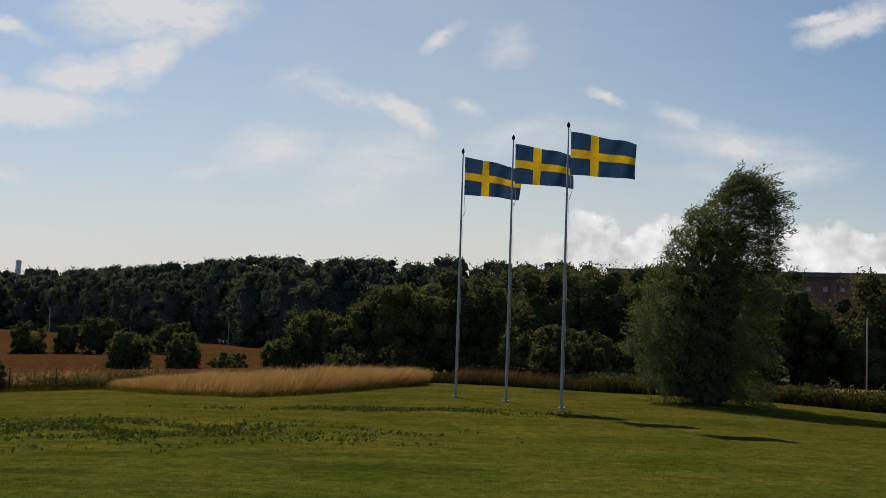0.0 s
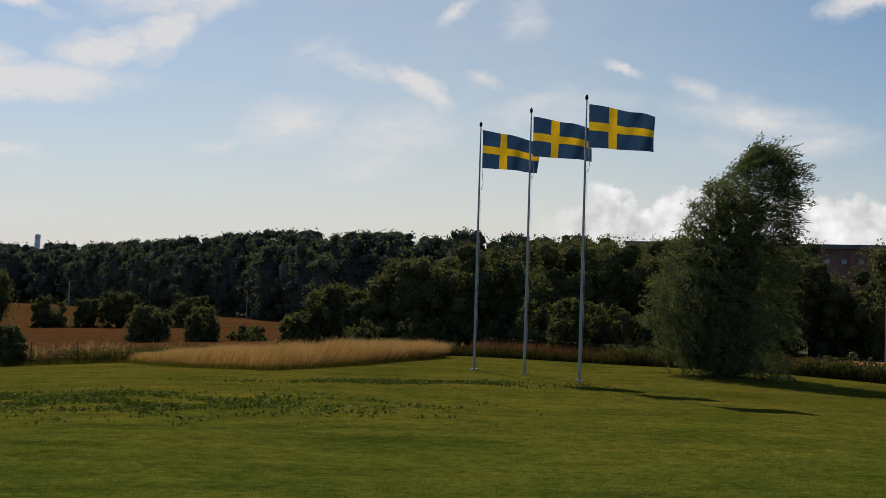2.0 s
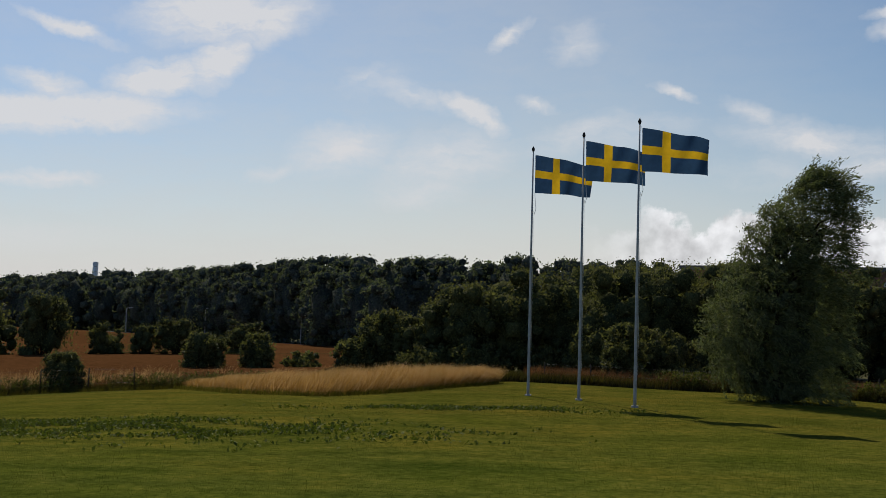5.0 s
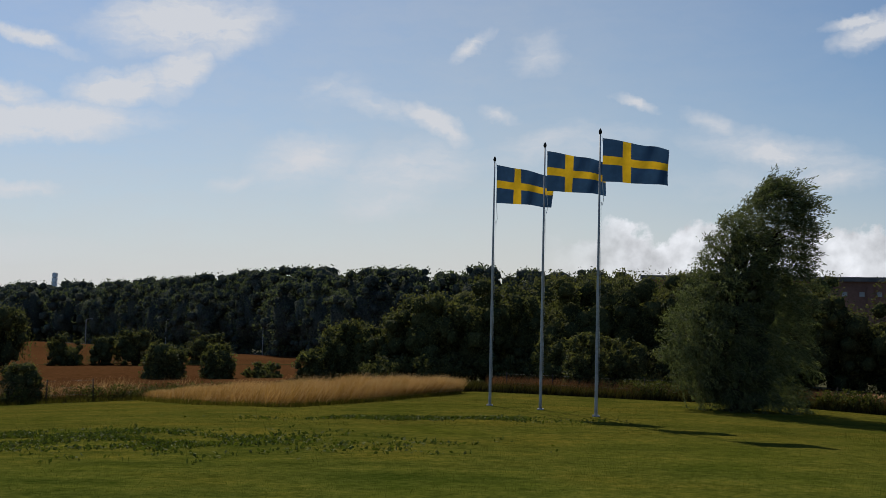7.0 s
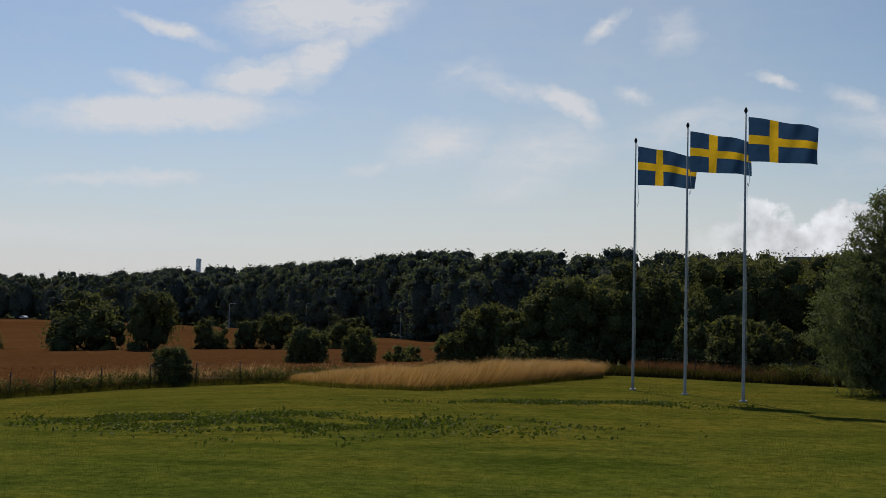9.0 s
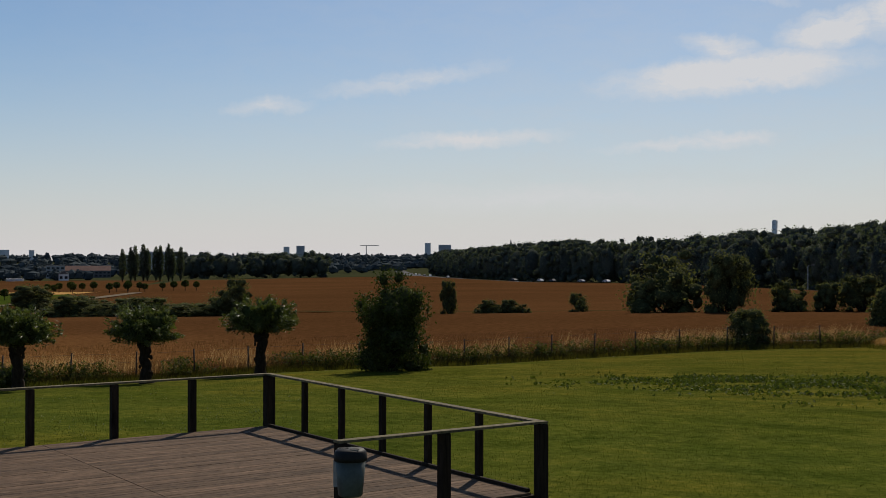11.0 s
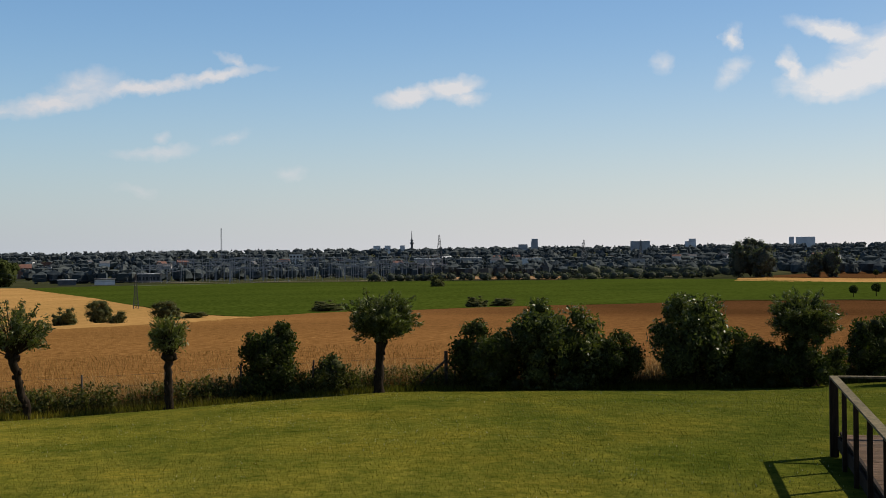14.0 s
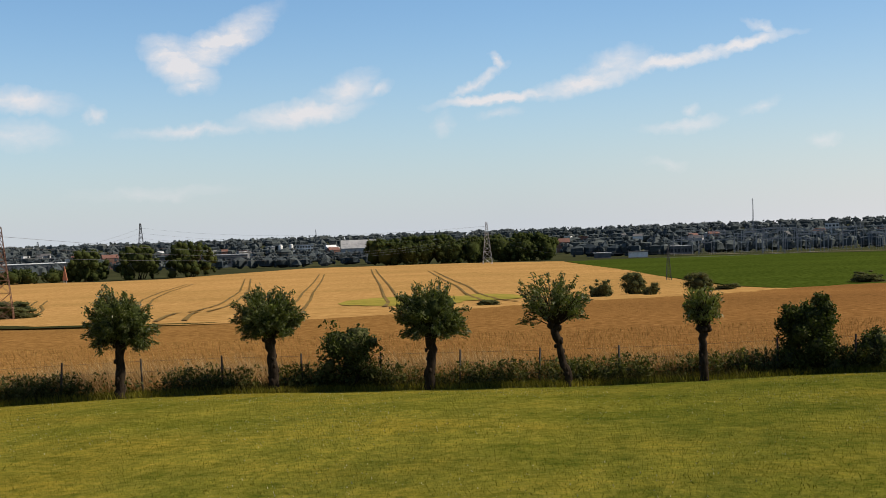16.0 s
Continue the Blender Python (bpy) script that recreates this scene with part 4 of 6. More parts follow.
def white_willow(x, y, height, width):
    """A tall willow leaning in the wind, with streaming outer branches."""
    rng = np.random.default_rng(5)
    wood = Soup()
    lean = 0.22 * height
    for s in range(4):
        b = Vector((rng.normal() * 0.25, rng.normal() * 0.25, -0.1))
        top = Vector((lean * 0.6 + rng.normal() * width * 0.14, rng.normal() * width * 0.12, height * rng.uniform(0.65, 0.85)))
        mid = b.lerp(top, 0.4) + Vector((-0.3 + rng.normal() * 0.3, rng.normal() * 0.3, 0))
        wood.tube([b, b.lerp(mid, 0.5), mid, mid.lerp(top, 0.5), top], [0.20, 0.17, 0.12, 0.065, 0.02], 8, False)
        for k in range(7):
            t = rng.uniform(0.25, 0.95)
            p = mid.lerp(top, t) if t > 0.4 else b.lerp(mid, t + 0.4)
            q = p + Vector((rng.normal() * width * 0.12 + 0.2, rng.normal() * width * 0.12, rng.uniform(0.2, 1.2)))
            wood.tube([p, p.lerp(q, 0.5) + Vector((0, 0, 0.2)), q], [0.07, 0.045, 0.012], 5, False)
    # leafy strands that stream from the boughs and droop at their tips
    LEVEL = (0, 0.12, 0.25, 0.4, 0.55, 0.65, 0.75, 0.83, 0.9, 1.0)
    MIDDLE = (0.9, 0.0, -0.4, -0.2, 0.4, 0.6, 0.8, 1.3, 1.6, 1.6)
    HALF = (1.8, 2.9, 3.3, 3.2, 3.0, 2.5, 2.3, 2.2, 1.5, 0.35)
    pts, way, mass, size = [], [], [], []
    for n in range(2000):
        h = rng.uniform(0.03, 1.0) ** 0.95
        centre, half = float(np.interp(h, LEVEL, MIDDLE)), float(np.interp(h, LEVEL, HALF))
        a, q = rng.uniform(0, 6.28), rng.uniform(0.12, 1) ** 0.5
        # strands keep to a dozen boughs, with gaps between
        a = round(a / 0.52 + h * 3) * 0.52 - h * 3 * 0.52 + rng.normal() * 0.2
        s0 = np.array([centre + math.cos(a) * q * half, math.sin(a) * q * half * 0.85, h * height * 0.97])
        up = float(np.interp(h, (0, 0.35, 0.7, 1.0), (-0.4, -0.05, 0.4, 0.55)))
        d = np.array([math.cos(a) * 0.3 + 0.5, math.sin(a) * 0.3 - 0.2, up + rng.normal() * 0.22]) * rng.uniform(0.45, 1.15) * (1 + 0.5 * max(0.0, h - 0.6))
        k = int(rng.integers(26, 52))
        t = rng.uniform(0, 1, size=(k, 1))
        pts.append(s0 + d * t + np.array([0.1, 0, -0.4]) * t * t + rng.normal(size=(k, 3)) * (0.13 - 0.08 * t))
        way.append((d + np.array([0.2, 0, -0.5]) * t) * 1.6)
        if n % 8 == 0 and h < 0.76:
            mass.append(s0 * (1, 1, 1) - np.array([math.cos(a) * q * half * 0.5, math.sin(a) * q * half * 0.45, 0.0]))
            size.append(rng.uniform(0.24, 0.5) * (1.1 - 0.6 * h))
    p = np.concatenate(pts)
    p[:, 2] = np.maximum(p[:, 2], 0.05)
    v, f = leaf_cloud(rng, p, 0.17, 0.042, 0.1, np.concatenate(way), 0.7)
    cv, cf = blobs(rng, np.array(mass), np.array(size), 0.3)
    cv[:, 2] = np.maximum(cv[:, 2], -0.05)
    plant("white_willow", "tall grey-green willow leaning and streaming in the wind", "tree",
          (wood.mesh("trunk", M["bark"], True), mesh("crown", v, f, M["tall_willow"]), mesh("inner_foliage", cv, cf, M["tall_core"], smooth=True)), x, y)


white_willow(11.7, 55.7, 10.55, 6.8)


def wood_mass(name, label, line, depth, step, height, seed, mat, leaf_size, per, spread=1.0, shade="wood_core", balls=13, tops=((0, 1), (1, 1))):
    """A wood: rows of crowns behind a line, one mesh that nobody could count. tops: how the height changes along the line."""
    rng = np.random.default_rng(seed)
    far = shade == "far_core"
    p = along(line, 2 + int(np.hypot(*np.diff(np.array(line), axis=0).T).sum() / step))
    pts, mass, size = [], [], []
    d = np.gradient(p, axis=0)
    nrm = np.stack([-d[:, 1], d[:, 0]], -1) / (np.hypot(d[:, 0], d[:, 1])[:, None] + 1e-9)
    side = np.sign((nrm * p).sum(1))[:, None]
    nrm = nrm * side
    rise = np.interp(np.linspace(0, 1, len(p)), *zip(*tops))
    for k in range(depth):
        for q, n, up in zip(p, nrm, rise):
            x, y = q + n * (k * step * 0.9 + rng.uniform(-0.35, 0.35) * step) + rng.normal(size=2) * step * 0.3
            h = height * up * rng.uniform(0.84, 1.06) * (1.0 + 0.04 * k)
            w = step * rng.uniform(0.62, 0.95) * spread
            base = np.array([x, y, float(land(x, y)) + h * 0.46])
            mass.append(base[None])
            size.append(np.array([[w * 0.8, w * 0.8, h * 0.48]]) * (1.0 if far else 0.84))
            # the crown is a heap of small leafy masses, most of them towards the top
            u = in_ball(rng, balls, 0.8)
            if k:
                u[:, 2] = np.abs(u[:, 2])
            u[:, 2] = np.clip(u[:, 2] * 1.1 + (0.16 if k or far else 0.02), -0.9, 0.95)
            r = rng.uniform(0.2, 0.36, size=(balls, 1)) * min(w, h * 0.5)
            c = base + u * np.array([w, w, h * 0.54]) * 0.88
            mass.append(c)
            size.append(r * np.array([[0.85, 0.85, 1.0]] if far else [[0.72, 0.72, 0.66]]))
            m = per * 3 // 2 if k == 0 else per * 2 // 3
            pick = rng.integers(0, balls, m)
            pts.append(c[pick] + in_ball(rng, m, 0.75) * r[pick] * 1.12)
            if k == 0 and not far:
                pts.append(base + in_ball(rng, per, 0.93) * np.array([w * 0.74, w * 0.74, h * 0.46]))
    v, f = leaf_cloud(rng, np.concatenate(pts), leaf_size, leaf_size * 0.55, 0.0, (0.5, -0.2, 0.5))
    ob = thing(name, label, "trees", kind="stuff", data=mesh(name, v, f, mat))
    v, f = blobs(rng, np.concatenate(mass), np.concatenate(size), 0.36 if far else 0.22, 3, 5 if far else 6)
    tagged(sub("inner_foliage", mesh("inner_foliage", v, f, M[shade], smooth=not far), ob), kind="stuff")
    return ob


wood_mass("roadside_wood", "long dark wood of mixed deciduous trees along the motorway", [(70, 205), (30, 200), (-20, 212), (-70, 300), (-118, 385)], 3, 4.6, 16.8, 3, M["wood_leaf"], 0.50, 560, 1.2, balls=24, tops=((0, 0.88), (0.33, 0.93), (0.5, 1.02), (0.75, 1.1), (1, 1.1)))
wood_mass("roadside_wood", "dark wood running on along the motorway", [(-118, 385), (-216, 505), (-310, 562), (-440, 700), (-660, 960)], 3, 7.0, 18.8, 4, M["wood_leaf"], 0.80, 270, 1.2, balls=18, tops=((0, 1.0), (0.2, 1.08), (1, 1.14)))

# ---- flagpoles ----


def flag_mesh(seed, length, hoist):
    """Blue cloth with an off-centre yellow cross, rippling as it streams from the pole."""
    rng = np.random.default_rng(seed)
    nx, nz = 64, 40
    ph, amp = rng.uniform(0, 6.28), rng.uniform(0.10, 0.15)
    v, f, idx = [], [], []
    for i in range(nx + 1):
        u = i / nx
        for j in range(nz + 1):
            w = j / nz
            y = amp * u ** 0.7 * math.sin(u * 9.5 + ph + w * 1.6) + 0.075 * u * math.sin(u * 17 + ph * 2 - w * 4)
            x = u * length * 0.97
            z = (w - 0.5) * hoist * (1 - 0.2 * u) - 0.40 * u ** 1.15 + 0.04 * u * math.sin(u * 9 + ph)
            v.append((x, y, z))
    for i in range(nx):
        for j in range(nz):
            u, w = (i + 0.5) / nx, (j + 0.5) / nz
            f.append((i * (nz + 1) + j, (i + 1) * (nz + 1) + j, (i + 1) * (nz + 1) + j + 1, i * (nz + 1) + j + 1))
            idx.append(1 if 5 / 16 < u < 7 / 16 or 0.4 < w < 0.6 else 0)
    return mesh("flag_cloth", v, f, [M["flag_blue"], M["flag_yellow"]], idx, True)


def flagpole(x, y, height, seed):
    z = float(land(x, y))
    ob = thing("flagpole", "tall white flagpole with a blue flag bearing a yellow cross", "flagpole", "row of flagpoles on the lawn", at=pose(x, y, z))
    sub("pole", Soup().tube([(0, 0, -0.1), (0, 0, 0.4), (0, 0, height * 0.5), (0, 0, height)], [0.064, 0.062, 0.050, 0.030], 14).mesh("pole", M["pole_paint"], True), ob)
    sub("base_plate", Soup().tube([(0, 0, -0.1), (0, 0, 0.06)], [0.14, 0.14], 14).mesh("base_plate", M["steel"]), ob)
    knob = Soup().tube([(0, 0, height), (0, 0, height + 0.04), (0, 0, height + 0.08), (0, 0, height + 0.15), (0, 0, height + 0.22)], [0.045, 0.06, 0.07, 0.05, 0.01], 10)
    sub("finial", knob.mesh("finial", M["black"], True), ob, "dark onion-shaped finial")
    hoist, length = 1.66, 2.65
    flag = sub("flag", flag_mesh(seed, length, hoist), ob, "blue flag with a yellow cross streaming in the wind")
    flag.matrix_local = pose(0.10, -0.03, height - 0.16 - hoist / 2, 0, 0, -24)
    line = Soup()
    line.bar((0.07, -0.02, height - 0.1), (0.10, -0.03, height - 0.34), 0.008)
    line.tube([(0.10, -0.03, height - 0.16 - hoist), (0.16, -0.05, height - 2.5), (0.10, -0.03, height - 2.75), (0.075, 0, height - 2.6)], [0.01] * 4, 5)
    line.bar((0.09, 0, 1.2), (0.075, 0, height - 2.6), 0.005)
    sub("halyard", line.mesh("halyard", M["white"]), ob)


flagpole(0.70, 53.5, 10.57, 1)
flagpole(2.74, 51.0, 10.83, 2)
flagpole(4.60, 46.75, 10.68, 3)

# ---- deck and railing ----
DECK = Matrix(((0.3623, 0.9320, 0, -18.10), (0.9320, -0.3623, 0, 9.04), (0, 0, 1, 0), (0, 0, 0, 1)))  # x along the far side, y towards the house
DECK_L, DECK_W, RAIL = 8.27, 7.49, 0.92  # RAIL: height of the top rail over the boards


def dk(x, y, z):
    return DECK @ Vector((x, y, z))


def deck_box(s, c, size):
    """An upright box in the deck's own axes, with its top edges eased."""
    e = min(size) * 0.12
    v = []
    for z, k in ((-size[2] / 2, 0), (size[2] / 2 - e, 0), (size[2] / 2, e)):
        for i, j in ((-1, -1), (1, -1), (1, 1), (-1, 1)):
            v.append(dk(c[0] + i * (size[0] / 2 - k), c[1] + j * (size[1] / 2 - k), c[2] + z))
    f = [(0, 1, 2, 3), (11, 10, 9, 8)] + [(a + k, a + (k + 1) % 4 + 4, a + (k + 1) % 4, a + k)[:0] or (a + k, a + k + 4, a + (k + 1) % 4 + 4, a + (k + 1) % 4) for a in (0, 4) for k in range(4)]
    return s.add(v, f)


def make_deck():
    deck = thing("wooden_deck", "weathered brown timber deck standing on the lawn", "deck")
    rng = random.Random(4)
    for x in (0.06, DECK_L / 2, DECK_L - 0.06):
        sub("joist", deck_box(Soup(), (x, DECK_W / 2, -0.25), (0.1, DECK_W - 0.1, 0.4)).mesh("joist", M["timber"]), deck)
    for nm, c, size in (("fascia", (DECK_L / 2, -0.02, -0.13), (DECK_L + 0.1, 0.035, 0.2)), ("fascia", (DECK_L / 2, DECK_W + 0.02, -0.13), (DECK_L + 0.1, 0.035, 0.2)),
                        ("fascia", (-0.03, DECK_W / 2, -0.13), (0.035, DECK_W, 0.2)), ("fascia", (DECK_L + 0.03, DECK_W / 2, -0.13), (0.035, DECK_W, 0.2))):
        sub(nm, deck_box(Soup(), c, size).mesh(nm, M["timber"]), deck)
    # railing
    rail = thing("deck_railing", "dark weathered timber railing with square posts round the deck", "railing")

    def post(x, y, w=0.10, top=RAIL - 0.03, low=-0.55):
        sub("post", deck_box(Soup(), (x, y, (top + low) / 2), (w, w, top - low)).mesh("post", M["timber"]), rail)

    def cap(a, b, w=0.13):
        (x0, y0), (x1, y1) = a, b
        along_x = abs(x1 - x0) > abs(y1 - y0)
        size = (abs(x1 - x0) + w, w, 0.03) if along_x else (w, abs(y1 - y0) + w, 0.03)
        sub("top_rail", deck_box(Soup(), ((x0 + x1) / 2, (y0 + y1) / 2, RAIL - 0.015 + 0.003 * along_x), size).mesh("top_rail", M["rail_cap"]), rail)

    for i in range(1, 6):
        post(DECK_L * i / 6, -0.09, 0.115)
    for i in range(1, 5):
        post(-0.09, DECK_W * i / 5, 0.065)
    for i in range(1, 6):
        post(DECK_L + 0.09, DECK_W * i / 6, 0.085)
    for x, y, w in ((-0.09, -0.09, 0.13), (DECK_L + 0.09, -0.09, 0.16), (DECK_L + 0.09, DECK_W + 0.09, 0.13), (-0.09, DECK_W - 0.04, 0.13), (DECK_L - 1.42, DECK_W + 0.09, 0.12), (DECK_L - 2.85, DECK_W + 0.09, 0.12)):
        post(x, y, w)
    e = 0.09
    cap((-e + 0.13, -e), (DECK_L + e - 0.13, -e))
    cap((-e, -e), (-e, DECK_W - 0.04))
    cap((DECK_L + e, -e), (DECK_L + e, DECK_W + e))
    cap((DECK_L - 2.85, DECK_W + e), (DECK_L + e - 0.13, DECK_W + e))
    for a, size in (((DECK_L - 0.005, DECK_W / 2, 0.025), (0.05, DECK_W - 0.1, 0.045)), ((0.005, DECK_W / 2, 0.025), (0.05, DECK_W - 0.1, 0.045))):
        sub("kerb_board", deck_box(Soup(), a, size).mesh("kerb_board", M["timber"]), rail)
    # boards, in two lengths that meet on one seam
    rows = 56
    w = DECK_W / rows
    seam = 4.3
    for a, b in ((0.0, seam), (seam, DECK_L)):
        soup = Soup()
        ln = b - a - 0.006
        v, f = [], []
        e = 0.004
        for z, k in ((-0.028, 0), (-e, 0), (0, e)):
            for i, j in ((-1, -1), (1, -1), (1, 1), (-1, 1)):
                v.append((i * (ln / 2 - k), j * ((w - 0.003) / 2 - k), z))
        f = [(11, 10, 9, 8)] + [(q + k, q + k + 4, q + (k + 1) % 4 + 4, q + (k + 1) % 4) for q in (0, 4) for k in range(4)]
        me = mesh("board", v, [t[::-1] for t in f], M["deck"])
        for i in range(rows):
            ob = sub("board", me, deck)
            ob.matrix_local = DECK @ pose((a + b) / 2, (i + 0.5) * w, rng.uniform(-0.002, 0.002))
    # litter bin
    c = dk(DECK_L - 2.85, DECK_W + 0.30, 0)
    b = thing("litter_bin", "grey-green plastic litter bin with a black lid on a railing post", "litter bin", at=Matrix.Translation((c.x, c.y, 0.32)))
    sub("body", Soup().tube([(0, 0, 0), (0, 0, 0.02), (0, 0, 0.42)], [0.125, 0.14, 0.175], 20).mesh("body", M["bin"], True), b)
    lid = Soup().tube([(0, 0, 0.40), (0, 0, 0.44), (0, 0, 0.50), (0, 0, 0.53)], [0.188, 0.188, 0.18, 0.15], 20)
    lid = sub("lid", lid.mesh("lid", M["black"], True), b, "black lid with two openings")
    for sx in (-0.08, 0.08):
        # A black disc on the solid lid stands in for the hole's darkness.
        sub("opening", Soup().tube([(sx, -0.03, 0.515), (sx, -0.03, 0.537)], [0.062, 0.058], 12).mesh("opening", M["hole"]), lid)
        sub("opening_rim", Soup().tube([(sx, -0.03, 0.52), (sx, -0.03, 0.534)], [0.072, 0.066], 12).mesh("opening_rim", M["bin"]), lid)
    sub("bracket", Soup().box((-0.03, -0.03, 0.25), (0.30, 0.05, 0.3), 0.4).mesh("bracket", M["steel"]), b)


make_deck()
# ---- grass ----


def blades(name, label, pts, height, width, mat, seed, wind=0.25, category="grass"):
    """Upright blades, one slim triangle each, leaning a little with the wind."""
    rng = np.random.default_rng(seed)
    n = len(pts)
    z = land(pts[:, 0], pts[:, 1])
    a = rng.uniform(0, 2 * math.pi, n)
    h = height * rng.uniform(0.55, 1.25, n)
    w = width * rng.uniform(0.6, 1.3, n) / 2
    v = np.empty((n, 3, 3))
    dx, dy = np.cos(a) * w, np.sin(a) * w
    v[:, 0] = np.stack([pts[:, 0] - dx, pts[:, 1] - dy, z - 0.02], -1)
    v[:, 1] = np.stack([pts[:, 0] + dx, pts[:, 1] + dy, z - 0.02], -1)
    lean = rng.normal(size=(n, 2)) * 0.28 + np.array([WIND[0], WIND[1]]) * wind
    v[:, 2] = np.stack([pts[:, 0] + lean[:, 0] * h, pts[:, 1] + lean[:, 1] * h, z + h], -1)
    return thing(name, label, category, kind="stuff", data=mesh(name, v.reshape(-1, 3), np.arange(n * 3).reshape(-1, 3), mat))


def ring_points(rng, n, a0, a1, r0, r1, power=1.0):
    """Points between two distances, more of them near the inner one for a low power."""
    az = np.radians(rng.uniform(a0, a1, n))
    r = (r0 ** power + rng.uniform(0, 1, n) * (r1 ** power - r0 ** power)) ** (1 / power)
    return np.stack([r * np.sin(az), r * np.cos(az)], -1)


def off_deck(p):
    q = np.stack([(p[:, 0] + 18.10) * 0.3623 + (p[:, 1] - 9.04) * 0.9320, (p[:, 0] + 18.10) * 0.9320 - (p[:, 1] - 9.04) * 0.3623], -1)
    return p[~((q[:, 0] > -0.15) & (q[:, 0] < DECK_L + 0.15) & (q[:, 1] > -0.15) & (q[:, 1] < DECK_W + 0.15))]


def rim_points(rng, n, a0, a1, o0, o1):
    az = rng.uniform(a0, a1, n)
    r = rim_at(az) + rng.uniform(o0, o1, n)
    return np.stack([r * np.sin(np.radians(az)), r * np.cos(np.radians(az))], -1)


def patchy(p, scale, cut, rng):
    """Keeps the points that fall in the denser patches."""
    f = np.sin(p[:, 0] * scale + 1.3 * np.sin(p[:, 1] * scale * 0.7)) * np.sin(p[:, 1] * scale * 1.1 + 0.9 * np.sin(p[:, 0] * scale * 0.6))
    return p[f + rng.normal(size=len(p)) * 0.25 > cut]


def make_grass():
    rng = np.random.default_rng(21)
    p = off_deck(ring_points(rng, 240000, -128, 26, 13, 46, 1.0))
    p = p[np.hypot(p[:, 0], p[:, 1]) < rim_at(np.degrees(np.arctan2(p[:, 0], p[:, 1]))) + 0.3]
    blades("lawn_grass", "short mown grass blades of the lawn", p, 0.026, 0.020, M["blade"], 1)
    p = ring_points(rng, 60000, -30, 24, 40, 70, 1.5)
    p = p[np.hypot(p[:, 0], p[:, 1]) < rim_at(np.degrees(np.arctan2(p[:, 0], p[:, 1]))) + 0.3]
    blades("lawn_grass", "mown grass towards the flagpoles", p, 0.03, 0.035, M["blade"], 2)
    # clover heads
    p = off_deck(ring_points(rng, 9000, -128, -40, 13, 40, 1.6))
    p = patchy(p[np.hypot(p[:, 0], p[:, 1]) < rim_at(np.degrees(np.arctan2(p[:, 0], p[:, 1]))) - 1], 0.5, -0.1, rng)
    blades("clover_flowers", "scattered pale clover heads in the lawn", p, 0.03, 0.026, M["clover"], 12)
    # unmown tufts and low weeds on the lawn
    c = np.concatenate([rng.normal(size=(1500, 2)) * (3.6, 1.6) + (-9.0, 33.2), rng.normal(size=(900, 2)) * (2.2, 0.9) + (-13.0, 35.5), rng.normal(size=(700, 2)) * (3.0, 0.6) + (-1.5, 44.0)])
    c = patchy(np.repeat(c, 5, 0) + rng.normal(size=(len(c) * 5, 2)) * 0.12, 1.3, -0.1, rng)
    p = np.column_stack([c, land(c[:, 0], c[:, 1]) + rng.uniform(0.0, 0.075, len(c))])
    v, f = leaf_cloud(rng, p, 0.12, 0.07, 0.0, (0.6, -0.3, 0.1))
    thing("lawn_weeds", "coarse darker tufts and low weeds in the lawn", "grass", kind="stuff", data=mesh("lawn_weeds", v, f, M["coarse_weed"]))
    # ragged grass at the foot of the fence
    blades("fence_grass", "ragged green grass and weeds along the fence", rim_points(rng, 42000, -130, -1, -0.3, 1.3), 0.20, 0.03, M["blade"], 4)
    p = np.concatenate([patchy(rim_points(rng, 60000, -130, -62, 0.3, 2.4), 0.55, 0.0, rng), rim_points(rng, 45000, -62, -13, 0.3, 1.6)])
    blades("fence_weeds", "tall dark weeds along the fence", p, 0.27, 0.04, M["weed"], 5)
    c = patchy(rim_points(rng, 8800, -130, -11, 0.4, 2.0), 0.8, -0.05, rng)
    tall = rng.uniform(0.25, 0.8, len(c))
    t = rng.uniform(0.1, 1.0, (len(c), 14)) ** 0.8
    p = np.repeat(np.column_stack([c, land(c[:, 0], c[:, 1])]), 14, 0)
    p[:, 2] += (t * tall[:, None]).ravel()
    v, f = leaf_cloud(rng, p + rng.normal(size=p.shape) * (0.07, 0.07, 0.03), 0.12, 0.06, 0.3)
    thing("fence_weeds", "clumps of dark leafy nettles along the fence", "weeds", kind="stuff", data=mesh("fence_weeds", v, f, M["nettle"]))
    blades("fence_straw", "tall dry straw-coloured grass behind the fence", rim_points(rng, 70000, -130, -13, 1.0, 4.6), 0.62, 0.022, M["dull_straw"], 6, 0.4)
    blades("fence_straw", "pale wispy seed heads behind the fence", patchy(rim_points(rng, 36000, -130, -13, 1.2, 4.0), 0.7, 0.0, rng), 0.95, 0.018, M["straw"], 16, 0.5)
    blades("wheat_ears", "ears of standing wheat at the field's edge", rim_points(rng, 110000, -130, -12, 3.1, 20), 0.40, 0.045, M["wheat_ear"], 7, 0.35)
    # west side, under the trees
    blades("hedge_grass", "dry grass and weeds at the foot of the west hedge", rim_points(rng, 22000, 0.5, 25, 0.4, 3.6), 0.75, 0.03, M["dull_straw"], 8, 0.4)
    blades("hedge_weeds", "dark weeds at the foot of the west hedge", rim_points(rng, 30000, -1, 25, -0.2, 2.2), 0.5, 0.05, M["weed"], 9)
    c = patchy(rim_points(rng, 3600, 6, 26, -0.1, 2.6), 0.8, -0.2, rng)
    tall = rng.uniform(0.3, 1.0, len(c))
    p = np.repeat(np.column_stack([c, land(c[:, 0], c[:, 1])]), 14, 0)
    p[:, 2] += (rng.uniform(0.1, 1.0, (len(c), 14)) ** 0.8 * tall[:, None]).ravel()
